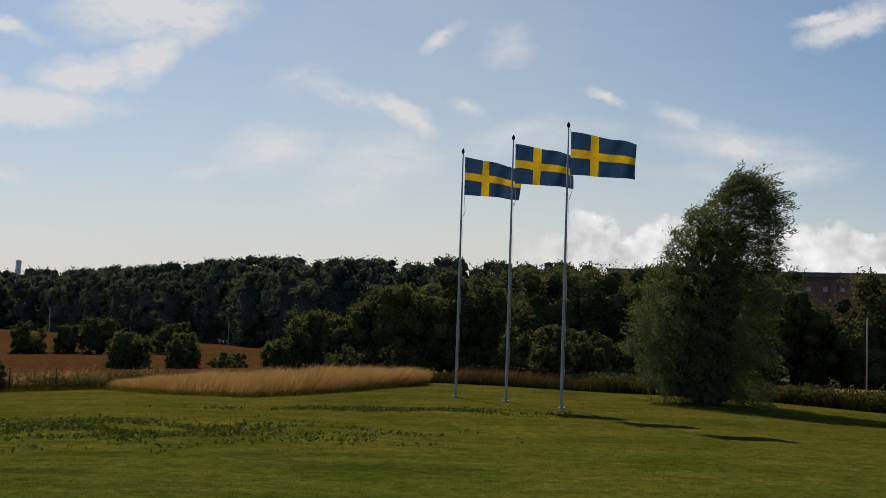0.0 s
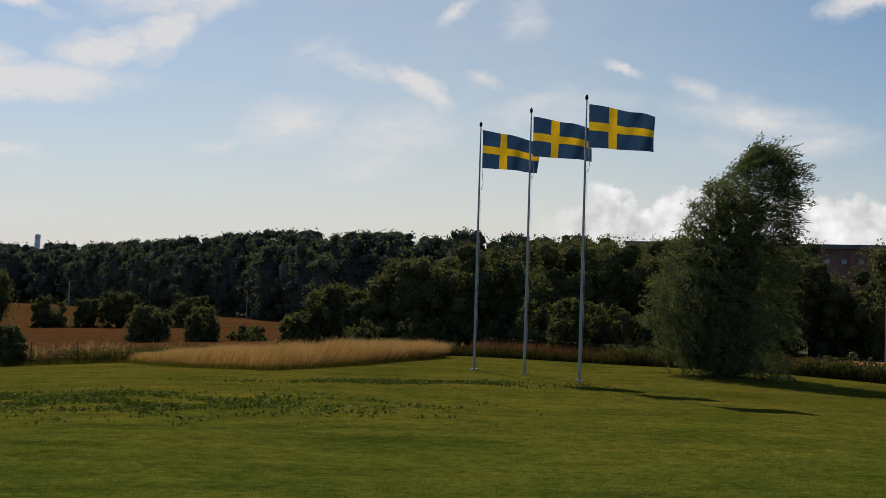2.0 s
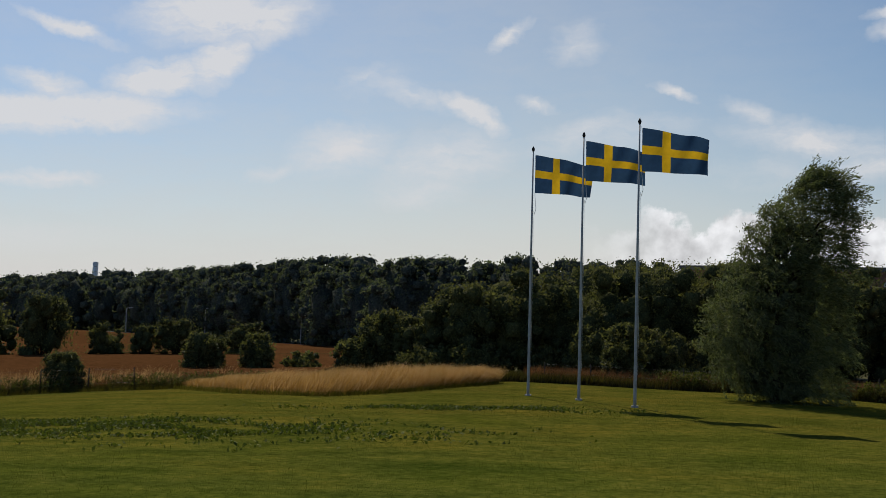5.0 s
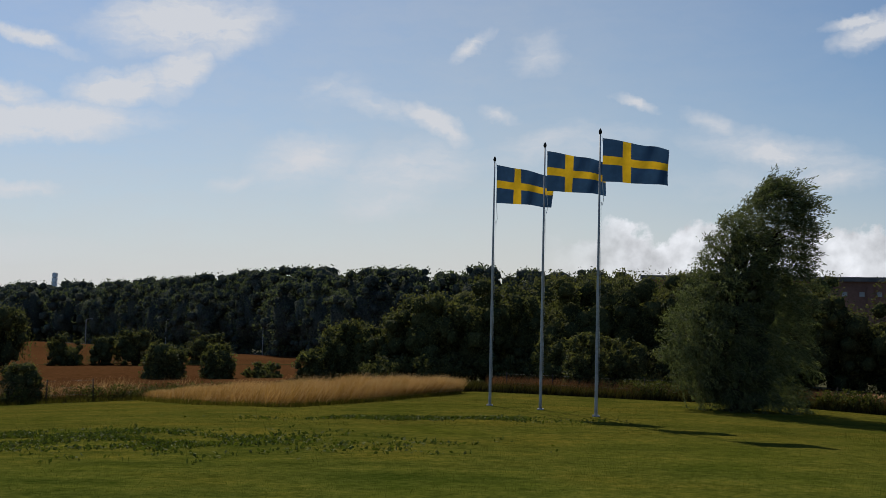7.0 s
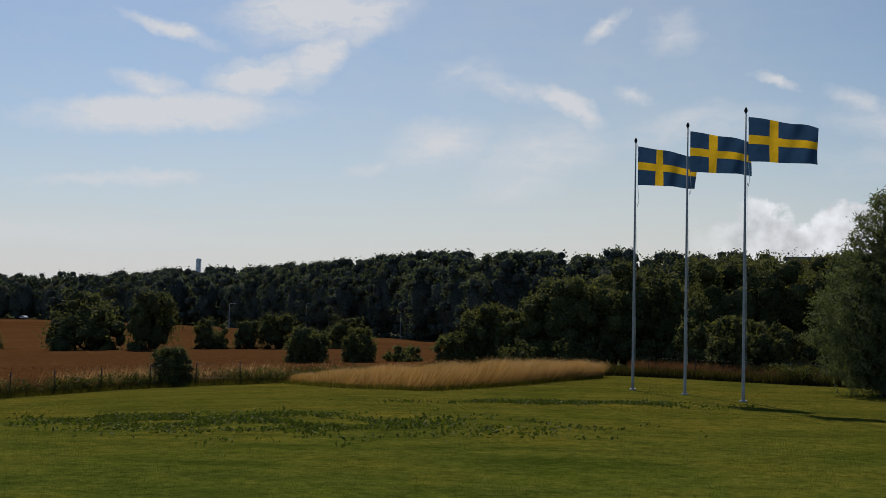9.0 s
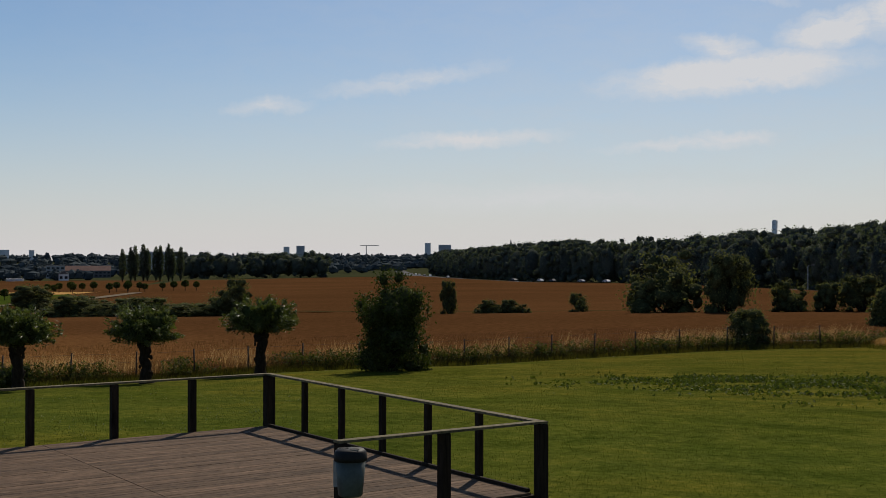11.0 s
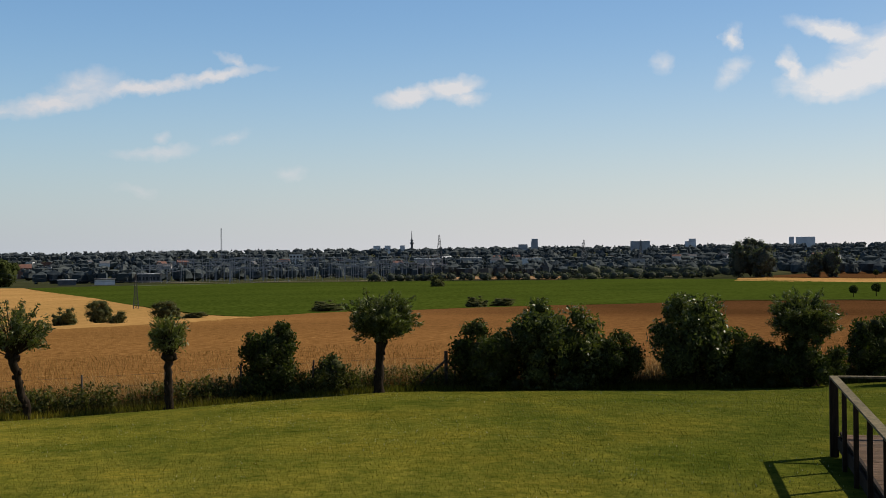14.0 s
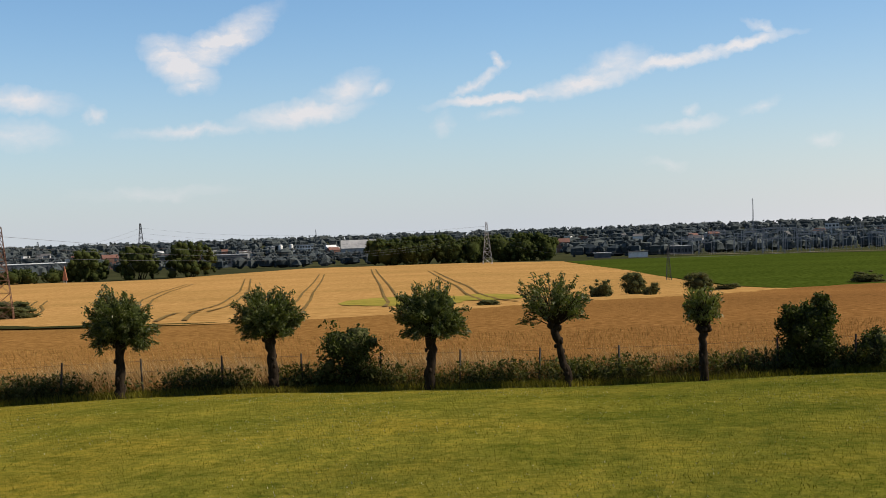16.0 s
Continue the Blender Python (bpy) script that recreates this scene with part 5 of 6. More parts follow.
    v, f = leaf_cloud(rng, p + rng.normal(size=p.shape) * (0.08, 0.08, 0.03), 0.15, 0.08, 0.3)
    thing("hedge_weeds", "dark leafy weeds below the west hedge", "weeds", kind="stuff", data=mesh("hedge_weeds", v, f, M["nettle"]))
    # the uncut plot in front of the field
    front = along([(-16.6, 62.2), (-11.4, 53.4), (-8.0, 51.4), (-4.5, 56.2), (-1.0, 66.0)], 400)
    grow = np.interp(np.arange(400), (0, 60, 150, 260, 400), (0.35, 0.62, 0.88, 1.0, 0.8)) * (1 + 0.08 * np.sin(np.arange(400) * 0.11))
    i = rng.integers(0, 400, 46000)
    t = rng.uniform(0, 1, 46000)[:, None] ** 0.8
    back = along([(-17.2, 63.4), (-13.0, 62.5), (-9.0, 62.5), (-4.5, 65.2), (-1.2, 68.0)], 400)
    p = front[i] * (1 - t) + back[i] * t + rng.normal(size=(46000, 2)) * 0.12
    blades("meadow_grass", "uncut plot of tall golden dry grass at the edge of the lawn", p, 0.88 * grow[i], 0.03, M["amber_straw"], 10, 0.5)
    j = rng.integers(0, len(p), 26000)
    blades("meadow_grass", "pale wispy seed heads over the uncut plot", p[j], 1.02 * grow[i[j]], 0.02, M["straw"], 17, 0.7)
    blades("meadow_edge", "green grass round the uncut plot", front[rng.integers(0, 400, 6000)] + rng.normal(size=(6000, 2)) * 0.3, 0.22, 0.04, M["blade"], 11)


make_grass()

# ---- fence ----


def make_fence():
    fence = thing("field_fence", "wire fence on thin weathered posts between lawn and field", "fence")
    post = Soup().tube([(0, 0, -0.3), (0, 0, 0.5), (0, 0, 1.1)], [0.034, 0.032, 0.03], 7).mesh("post", M["post"], True)
    rng = random.Random(8)
    line = along(rim_line(-131, -16, 0.8, 200), 2000)
    d = np.concatenate([[0], np.cumsum(np.hypot(*np.diff(line, axis=0).T))])
    tops = []
    for s in np.arange(0.6, d[-1], 2.42):
        x, y = np.interp(s, d, line[:, 0]), np.interp(s, d, line[:, 1])
        ob = sub("post", post, fence)
        z = float(land(x, y))
        ob.matrix_local = pose(x, y, z, rng.uniform(-3, 3), rng.uniform(-3, 3), 0)
        tops.append((x, y, z))
    for h in (0.35, 0.7, 1.02):
        s = Soup()
        for a, b in zip(tops, tops[1:]):
            s.bar((a[0], a[1], a[2] + h), (b[0], b[1], b[2] + h), 0.004, 3)
        sub("wire", s.mesh("wire", M["wire"]), fence)
    # braced corner post
    x, y = polar(float(rim_at(-81.2)) + 0.8, -81.2)
    z = float(land(x, y))
    brace = Soup().bar((x, y, z), (x, y, z + 1.25), 0.06, 7).bar((x + 0.1, y - 1.1, z), (x, y, z + 0.95), 0.04, 6).bar((x - 0.1, y + 1.0, z), (x, y, z + 0.95), 0.04, 6)
    sub("strainer_post", brace.mesh("strainer_post", M["post"]), fence, "braced strainer post")
    west = thing("hedge_fence", "low wire fence on thin posts below the west hedge", "fence")
    prev = None
    for az in np.arange(1.5, 25, 2.1):
        x, y = polar(float(rim_at(az)) + 0.7, az)
        ob = sub("post", post, west)
        ob.matrix_local = pose(x, y, float(land(x, y)))
        if prev:
            for h in (0.5, 1.0):
                sub("wire", Soup().bar((*prev, float(land(*prev)) + h), (x, y, float(land(x, y)) + h), 0.004, 3).mesh("wire", M["wire"]), west)
        prev = (x, y)


make_fence()

# ---- trees among the fields ----


def make_field_trees():
    round_tree = [shrub(80 + i, 5.2, 5.2, 3800, M["hedge_leaf"], 0.23, 6, 34, 0.06, 0.34, 0.66, 2.4, 0.6) for i in range(3)]

    def tree(name, label, x, y, w, h, turn, kind=0):
        ob = plant(name, label, "tree", round_tree[kind], x, y, turn, 1.0, "trees between the fields")
        ob.scale = (w / 5.0, w / 5.0, h / 5.15)

    tree("field_oak", "broad dark oak on the field boundary", -49.3, 111, 7.6, 6.8, 0, 0)
    tree("field_tree", "rounded tree beside the oak", -42.3, 109.5, 5.0, 6.0, 50, 1)
    tree("field_tree", "small round bush on the field boundary", -63.9, 121, 2.3, 2.5, 90, 2)
    tree("field_tree", "slender young tree on the field boundary", -74.3, 111, 2.1, 4.1, 10, 1)
    tree("field_tree", "rounded dark tree behind a pollard willow", -104, 108.5, 4.8, 5.0, 10, 2)
    tree("field_tree", "low spreading tree at the track", -201, 123, 8.5, 5.6, 60, 0)
    tree("field_tree", "low spreading tree at the track", -172, 132, 8.0, 5.0, 60, 1)
    for x, y, w, h, k in ((-38.3, 115, 3.6, 3.6, 0), (-35.0, 115.5, 3.0, 3.1, 1), (-31.9, 116, 4.6, 3.8, 2), (-26.5, 122, 5.0, 3.9, 0), (-21.9, 59.6, 2.3, 2.0, 1)):
        tree("field_tree", "dark bushy tree on the field boundary", x, y, w, h, 37 * k + x * 7, k)
    for x, y, w, h, k in ((-135, -19.5, 2.7, 2.4, 0), (-145, -17, 3.2, 3.0, 1), (-140, -14.5, 2.0, 1.7, 2), (-149, -9.8, 3.8, 2.7, 1), (-160, -7, 3.8, 1.1, 2), (-196, 12, 5.0, 2.0, 0), (-94, -22.6, 2.2, 0.7, 1),
                          (-200, 37, 4.0, 2.2, 0), (-203, 42, 4.5, 1.6, 1), (-190, 12, 5.0, 1.5, 2), (-431, 66, 5.5, 4.6, 0), (-78, 108.5, 2.4, 0.9, 1), (-124, -86, 6, 2.4, 1)):
        tree("field_bush", "dark bush standing between the crops", x, y, w, h, 53 * k + x * 3, k)
    for i in range(7):
        t = i / 6
        tree("boundary_hedge_bush", "low bush in the boundary hedge", -71 + 5.5 * t, 112.5 - 1.0 * t, 2.1, 1.4 + 0.5 * math.sin(i * 2.1), 31 * i, i % 3)
    for i in range(9):
        t = i / 8
        tree("boundary_hedge_bush", "dense dark bush in a long hedge", -141 + 35 * t, 113 - 5 * t, 7.0, 3.0 + 0.5 * math.sin(i * 1.7) - 0.8 * t, 47 * i, i % 3)
    # avenue of clipped round trees, a near and a far row
    rng = np.random.default_rng(9)
    ball, stem = in_ball(rng, 420, 0.55), Soup().tube([(0, 0, -0.2), (0, 0, 1.6)], [0.13, 0.09], 5).mesh("trunk", M["bark"])
    v, f = leaf_cloud(rng, ball * (1.15, 1.15, 1.05) + (0, 0, 2.3), 0.5, 0.3)
    crown = mesh("crown", v, f, M["bush"])

    def avenue(a, b, n, k, gaps=()):
        for i in range(n):
            if i in gaps:
                continue
            t = i / (n - 1)
            x, y = a[0] + (b[0] - a[0]) * t, a[1] + (b[1] - a[1]) * t
            plant("avenue_tree", "small clipped round tree in an avenue", "tree", (stem, crown), x, y, i * 40, k * (0.9 + 0.2 * ((i * 7) % 5) / 4), "avenue of clipped trees")

    avenue((-229, 118.5), (-270, 199), 13, 0.86, (4,))
    avenue((-503, 271), (-424, 303), 11, 1.25)
    avenue((-360, 283), (-322, 318), 14, 1.1, (5, 9))
    avenue((-330, 262), (-318, 290), 6, 1.1, (2,))
    # poplars
    cols = []
    for s in range(3):
        r2 = np.random.default_rng(200 + s)
        u = in_ball(r2, 2000, 0.45)
        u[:, :2] *= (0.55 + 0.45 * (1 - np.abs(u[:, 2:3]) ** 2))
        v, f = leaf_cloud(r2, u * (2.3, 2.3, 10.8) + (0, 0, 11.3) + r2.normal(size=(2000, 3)) * 0.25, 0.9, 0.5)
        cols.append((Soup().tube([(0, 0, -0.3), (0, 0, 14)], [0.35, 0.1], 6).mesh("trunk", M["bark"]), mesh("crown", v, f, M["wood_leaf"])))
    for i in range(10):
        t = i / 9
        plant("poplar", "tall dark columnar poplar in a row", "tree", cols[i % 3], -630 + 24 * t + (i % 2) * 2, 555 + 27 * t, i * 31, 1.0 + 0.14 * ((i * 5) % 4) / 3, "row of poplars")
    plant("poplar", "single tall dark poplar", "tree", cols[1], -700, 496, 0, 0.95)


make_field_trees()

for k, (az, w, h) in enumerate(((-121.5, 19, 14.5), (-119.2, 20, 15.5), (-116.9, 22, 16.5))):
    plant("field_oak", "big round dark oak beyond the barley field", "tree", shrub(150 + k, w, h, 7000, M["bush"], 0.5, 6, 44, 0.05, 0.12, 0.62, 2.6, 1.0, "willow_core"), *polar(535, az), group="oaks beyond the barley")
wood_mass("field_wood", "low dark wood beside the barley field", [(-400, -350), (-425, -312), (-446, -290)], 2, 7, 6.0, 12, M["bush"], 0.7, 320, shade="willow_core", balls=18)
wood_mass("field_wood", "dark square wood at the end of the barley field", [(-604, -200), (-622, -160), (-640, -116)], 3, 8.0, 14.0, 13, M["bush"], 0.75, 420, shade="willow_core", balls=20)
wood_mass("field_wood", "tall dark clump of trees beyond the green field", [(-554, 233), (-550, 243)], 2, 7, 17.5, 14, M["wood_leaf"], 0.8, 600, balls=20)
wood_mass("field_wood", "dark clump of trees beyond the green field", [(-539, 262), (-537, 267)], 1, 6, 14.0, 15, M["wood_leaf"], 0.8, 600, balls=20)
wood_mass("field_wood", "dark wood behind the brown field", [(-720, 694), (-680, 730), (-640, 772)], 2, 12, 20.0, 16, M["wood_leaf"], 0.9, 420, balls=18)
wood_mass("field_hedge", "low hedge along the far side of the green field", [(-600, 60), (-572, 150), (-566, 215)], 1, 4.5, 4.2, 17, M["wood_leaf"], 0.4, 150)
wood_mass("field_hedge", "scattered trees along the far side of the green field", [(-640, 170), (-590, 240)], 1, 11, 7.0, 18, M["wood_leaf"], 0.5, 200)


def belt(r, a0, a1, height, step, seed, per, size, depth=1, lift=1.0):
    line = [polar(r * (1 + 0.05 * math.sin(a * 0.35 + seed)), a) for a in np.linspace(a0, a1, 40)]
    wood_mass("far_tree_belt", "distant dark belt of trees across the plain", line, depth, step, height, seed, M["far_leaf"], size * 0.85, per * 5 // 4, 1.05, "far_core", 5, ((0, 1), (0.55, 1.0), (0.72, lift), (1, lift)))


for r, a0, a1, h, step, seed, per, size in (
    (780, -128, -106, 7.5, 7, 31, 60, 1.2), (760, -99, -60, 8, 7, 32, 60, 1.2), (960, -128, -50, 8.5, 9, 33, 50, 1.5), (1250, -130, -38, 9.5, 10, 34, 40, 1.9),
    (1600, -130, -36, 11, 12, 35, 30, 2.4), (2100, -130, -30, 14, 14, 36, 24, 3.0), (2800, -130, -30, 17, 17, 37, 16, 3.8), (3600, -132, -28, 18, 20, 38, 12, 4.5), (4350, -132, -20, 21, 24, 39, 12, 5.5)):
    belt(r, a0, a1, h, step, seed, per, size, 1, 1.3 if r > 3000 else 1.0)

# ---- road, lamps and cars beside the wood ----


def strip(name, pts, width, mat, label, lift=0.06, n=80):
    p = along(pts, n)
    d = np.gradient(p, axis=0)
    q = np.stack([-d[:, 1], d[:, 0]], -1) / np.hypot(d[:, 0], d[:, 1])[:, None] * width / 2
    a, b = p - q, p + q
    v = np.concatenate([np.column_stack([a, land(a[:, 0], a[:, 1]) + lift]), np.column_stack([b, land(b[:, 0], b[:, 1]) + lift])])
    return thing(name, label, name.split("_")[0], kind="structure", data=mesh(name, v, [(i, i + 1, n + i + 1, n + i) for i in range(n - 1)], mat))


strip("road_1", [(60, 185), (-15, 198), (-45, 243), (-120, 366), (-220, 484), (-312, 536), (-440, 670), (-710, 985), (-1100, 1500)], 14, M["asphalt"], "motorway along the edge of the wood", 0.12)
strip("bank_2", [(-214, 85), (-203, 107), (-178, 121.5), (-152, 119.5), (-108, 126.5), (-74, 114.5), (-64, 122.5), (-49, 112.5), (-42, 113.5), (-26, 116.5), (-12, 113)], 2.4, M["bank"], "dark grassy boundary between two wheat fields", 0.42, 160)
strip("road_2", [(-196, 128), (-206, 141), (-219, 160), (-255, 215), (-310, 280)], 4, M["dirt"], "pale dirt track between the fields", 0.45)
strip("road_3", [(-660, -60), (-640, -20), (-600, 70), (-590, 150), (-600, 220)], 7, M["dirt"], "pale road along the far side of the green field", 0.5)


def street_lamp(x, y, h, rz):
    ob = thing("street_lamp", "tall grey street lamp with one arm", "street lamp", "street lamps along the motorway", at=pose(x, y, float(land(x, y)), 0, 0, rz))
    sub("pole", Soup().tube([(0, 0, -0.3), (0, 0, h * 0.95), (0.3, 0, h), (1.5, 0, h + 0.1)], [0.10, 0.075, 0.06, 0.05], 6).mesh("pole", M["steel"]), ob)
    sub("lamp_head", Soup().box((1.9, 0, h + 0.1), (0.9, 0.3, 0.16)).mesh("lamp_head", M["concrete"]), ob)


for x, y, h in ((-115, 362, 7.6), (-76, 302, 7.5), (-42.4, 246, 7.6), (-62, 312, 7.8), (-118, 372, 7.6), (-160, 420, 8)):
    street_lamp(x, y, h, -20)


pl = thing("service_pole", "plain slim grey pole below the west hedge", "pole", at=pose(24.6, 71.5, float(land(24.6, 71.5))))
sub("shaft", Soup().tube([(0, 0, -0.3), (0, 0, 2.2), (0, 0, 4.4)], [0.055, 0.05, 0.04], 8).mesh("shaft", M["steel"], True), pl)
sub("cap", Soup().tube([(0, 0, 4.38), (0, 0, 4.46)], [0.055, 0.05], 8).mesh("cap", M["steel"]), pl)


def car(x, y, rz, mat):
    ob = thing("car", "car driving past on the motorway" if mat is not M["white_wall"] else "white car on the motorway", "car", "cars on the motorway", at=pose(x, y, float(land(x, y)) + 0.5, 0, 0, rz))
    prof = [(-2.1, 0.35), (-2.05, 0.8), (-1.5, 0.95), (-0.9, 1.42), (0.6, 1.42), (1.2, 0.98), (2.0, 0.82), (2.1, 0.35)]
    n = len(prof)
    v = [(a, s * 0.85, b) for s in (-1, 1) for a, b in prof]
    f = [tuple(range(n)), tuple(range(2 * n - 1, n - 1, -1))] + [(i, n + i, n + (i + 1) % n, (i + 1) % n) for i in range(n)]
    sub("body", mesh("body", v, f, mat), ob)
    sub("side_window", Soup().box((-0.15, 0, 1.18), (1.5, 1.74, 0.3)).mesh("side_window", M["pane"]), ob)
    for wx in (-1.3, 1.3):
        for wy in (-0.8, 0.8):
            sub("wheel", Soup().tube([(wx, wy - 0.1, 0.32), (wx, wy + 0.1, 0.32)], [0.32, 0.32], 10).mesh("wheel", M["black"]), ob)


for i, (x, y) in enumerate(((-300, 529), (-290, 523), (-268, 511), (-250, 501), (-330, 554), (-480, 716), (-560, 810), (-590, 845), (-620, 880), (-640, 903), (-665, 932))):
    car(x, y, 130 if i > 4 else 150, (M["white_wall"], M["dark_wall"], M["concrete"])[i % 3])

# ---- pylons, masts and power lines ----


def pylon(x, y, h, base, rz, mat, arms=3, span=0.28):
    ob = thing("pylon", "steel lattice pylon carrying power lines", "pylon", "pylons across the plain", at=pose(x, y, float(land(x, y)), 0, 0, rz))
    t = max(0.04, h * 0.0038)

    def half(z):
        return base / 2 * (1 - z / h * 0.9) if z < h * 0.62 else base / 2 * (0.442 - (z / h - 0.62) * 0.8)

    levels = [h * k for k in (0, 0.16, 0.31, 0.44, 0.55, 0.64, 0.73, 0.82, 0.91, 1.0)]
    for sx, sy in ((-1, -1), (1, -1), (1, 1), (-1, 1)):
        sub("leg", Soup().tube([(sx * half(z), sy * half(z), z - (0.3 if z == 0 else 0)) for z in levels], [t] * len(levels), 4).mesh("leg", mat), ob)
    lat = Soup()
    for a, b in zip(levels, levels[1:]):
        p, q = half(a), half(b)
        for k in range(4):
            c, s = ((-1, -1), (1, -1), (1, 1), (-1, 1))[k], ((1, -1), (1, 1), (-1, 1), (-1, -1))[k]
            lat.bar((c[0] * p, c[1] * p, a), (s[0] * q, s[1] * q, b), t * 0.6, 3).bar((s[0] * p, s[1] * p, a), (c[0] * q, c[1] * q, b), t * 0.6, 3).bar((c[0] * q, c[1] * q, b), (s[0] * q, s[1] * q, b), t * 0.6, 3)
    sub("bracing", lat.mesh("bracing", mat), ob)
    for i in range(arms):
        z, w = h * (0.68 + 0.11 * i), h * span * (1, 0.8, 0.6)[i] / 2
        sub("cross_arm", Soup().bar((-w, 0, z), (w, 0, z), t, 4).bar((-w, 0, z), (0, 0, z + h * 0.05), t * 0.7, 3).bar((w, 0, z), (0, 0, z + h * 0.05), t * 0.7, 3).mesh("cross_arm", mat), ob)
    return [Vector((x, y, float(land(x, y)) + h * (0.68 + 0.11 * i))) for i in range(arms)]


def cable(a, b, sag, r):
    s = Soup()
    pts = [a.lerp(b, i / 12) - Vector((0, 0, sag * 4 * (i / 12) * (1 - i / 12))) for i in range(13)]
    s.tube(pts, [r] * 13, 3, False)
    return thing("power_line", "thin power line strung between pylons", "power line", "power lines", data=s.mesh("power_line", M["wire"]))


pa = pylon(-117.9, -83.0, 10.6, 2.4, 30, M["rust"], 3, 0.34)
pb = pylon(-552, -130.5, 19.6, 4.4, 20, M["steel"], 3, 0.2)
pc = pylon(-813, -452, 34, 6.5, 40, M["dark_wall"], 3, 0.2)
pd = pylon(-1482, 230, 38, 9, 0, M["dark_wall"], 2, 0.5)
pe = pylon(-1212, -470, 29, 5, 20, M["dark_wall"], 3, 0.16)
pf = pylon(-1251, -828, 27.5, 8, 20, M["dark_wall"], 2, 0.3)
pylon(-1445, 401, 30, 7, 0, M["dark_wall"], 3, 0.3)
pylon(-1331, 435, 28, 6, 0, M["dark_wall"], 3, 0.2)
pylon(-1542, 426, 27, 6, 0, M["dark_wall"], 3, 0.2)
pylon(-1521, 497, 25, 6, 0, M["dark_wall"], 3, 0.2)
pg = pylon(-231, -20.5, 6.6, 1.0, 0, M["dark_wall"], 2, 0.2)
ph = pylon(-560, 62, 9.0, 2.0, 0, M["dark_wall"], 2, 0.3)
for i in range(3):
    cable(pa[i], pb[i], 4.0 + i, 0.018)
    cable(pb[i], pc[i], 5.0, 0.035)
    cable(pc[i], pf[min(i, 1)] + Vector((0, 0, i)), 7.0, 0.05)
for i in range(2):
    cable(pg[i], ph[i], 1.5, 0.02)
    cable(pg[i], pb[i], 3.0, 0.02)


def lattice_mast(x, y, h, w, label, mat):
    ob = thing("radio_mast", label, "mast", at=pose(x, y, float(land(x, y))))
    s = Soup()
    for k in range(3):
        a = 2.09 * k
        s.bar((math.cos(a) * w, math.sin(a) * w, -1), (math.cos(a) * w * 0.7, math.sin(a) * w * 0.7, h), w * 0.22, 4)
    for i in range(16):
        s.bar((w * 0.8, 0, h * i / 16), (-w * 0.4, w * 0.7, h * (i + 1) / 16), w * 0.12, 3)
    sub("lattice", s.mesh("lattice", mat), ob)


lattice_mast(-1735, -36, 54, 1.1, "tall thin lattice radio mast on the plain", M["steel"])


def substation():
    ob = thing("substation", "outdoor electrical substation of thin steel gantries", "substation")
    rng = random.Random(12)
    for i in range(130):
        t = rng.uniform(0, 1)
        r = rng.uniform(640, 860)
        az = -94.5 + 13.5 * t
        x, y = polar(r, az)
        z, h = float(land(x, y)), rng.uniform(7, 15)
        g = Soup()
        w = rng.uniform(5, 12)
        g.bar((x, y - w / 2, z - 0.5), (x, y - w / 2, z + h), 0.15, 4).bar((x, y + w / 2, z - 0.5), (x, y + w / 2, z + h), 0.15, 4)
        g.bar((x, y - w / 2, z + h * 0.9), (x, y + w / 2, z + h * 0.9), 0.2, 4)
        sub("gantry", g.mesh("gantry", M["steel"]), ob)


substation()

# the striped triangular marker beyond the barley
mk = thing("triangle_marker", "orange triangular marker standing at the field's far edge", "marker", at=pose(-422, -268, float(land(-422, -268)), 0, 0, 60))
sub("panel", Soup().add([(-2.0, -0.1, 1.5), (2.0, -0.1, 1.5), (0, -0.1, 7.0), (-2.0, 0.1, 1.5), (2.0, 0.1, 1.5), (0, 0.1, 7.0)], [(0, 1, 2), (5, 4, 3), (0, 3, 4, 1), (1, 4, 5, 2), (2, 5, 3, 0)]).mesh("panel", M["orange"]), mk)
sub("post", Soup().bar((-1, 0, -0.5), (-1, 0, 1.6), 0.12).bar((1, 0, -0.5), (1, 0, 1.6), 0.12).mesh("post", M["steel"]), mk)

# ---- buildings ----


def building(name, label, x, y, w, d, h, rz, mat, floors=0, bays=0, roof="flat", roof_mat=None, face_only=True):
    """A block with its roof and, where they show, windows on the sides towards the hill."""
    ob = thing(name, label, "building", at=pose(x, y, float(land(x, y)), 0, 0, rz))
    sub("wall", Soup().box((0, 0, h / 2 - 1), (w, d, h + 2)).mesh("wall", mat), ob)
    if roof == "flat":
        sub("roof", Soup().box((0, 0, h + 0.2), (w + 0.6, d + 0.6, 0.4)).mesh("roof", roof_mat or M["roof"]), ob)
    else:
        k = min(w, d) * 0.36
        a, b = (w / 2 + 0.3, d / 2 + 0.3)
        v = [(-a, -b, h), (a, -b, h), (a, b, h), (-a, b, h)] + ([(-a, 0, h + k), (a, 0, h + k)] if w >= d else [(0, -b, h + k), (0, b, h + k)])
        f = [(0, 1, 5, 4), (2, 3, 4, 5), (3, 0, 4), (1, 2, 5), (3, 2, 1, 0)] if w >= d else [(1, 2, 5, 4), (3, 0, 4, 5), (0, 1, 4), (2, 3, 5), (3, 2, 1, 0)]
        sub("roof", Soup().add(v, f).mesh("roof", roof_mat or M["tile_roof"]), ob)
    if floors and bays:
        fh, bw = h / (floors + 0.3), w / bays
        me = Soup().box((0, 0, 0), (bw * 0.6, 0.3, fh * 0.5)).mesh("window", M["pane"])
        for i in range(floors):
            for j in range(bays):
                o = sub("window", me, ob)
                o.matrix_local = pose(-w / 2 + (j + 0.5) * bw, -d / 2 - 0.02, (i + 0.65) * fh)
    return ob


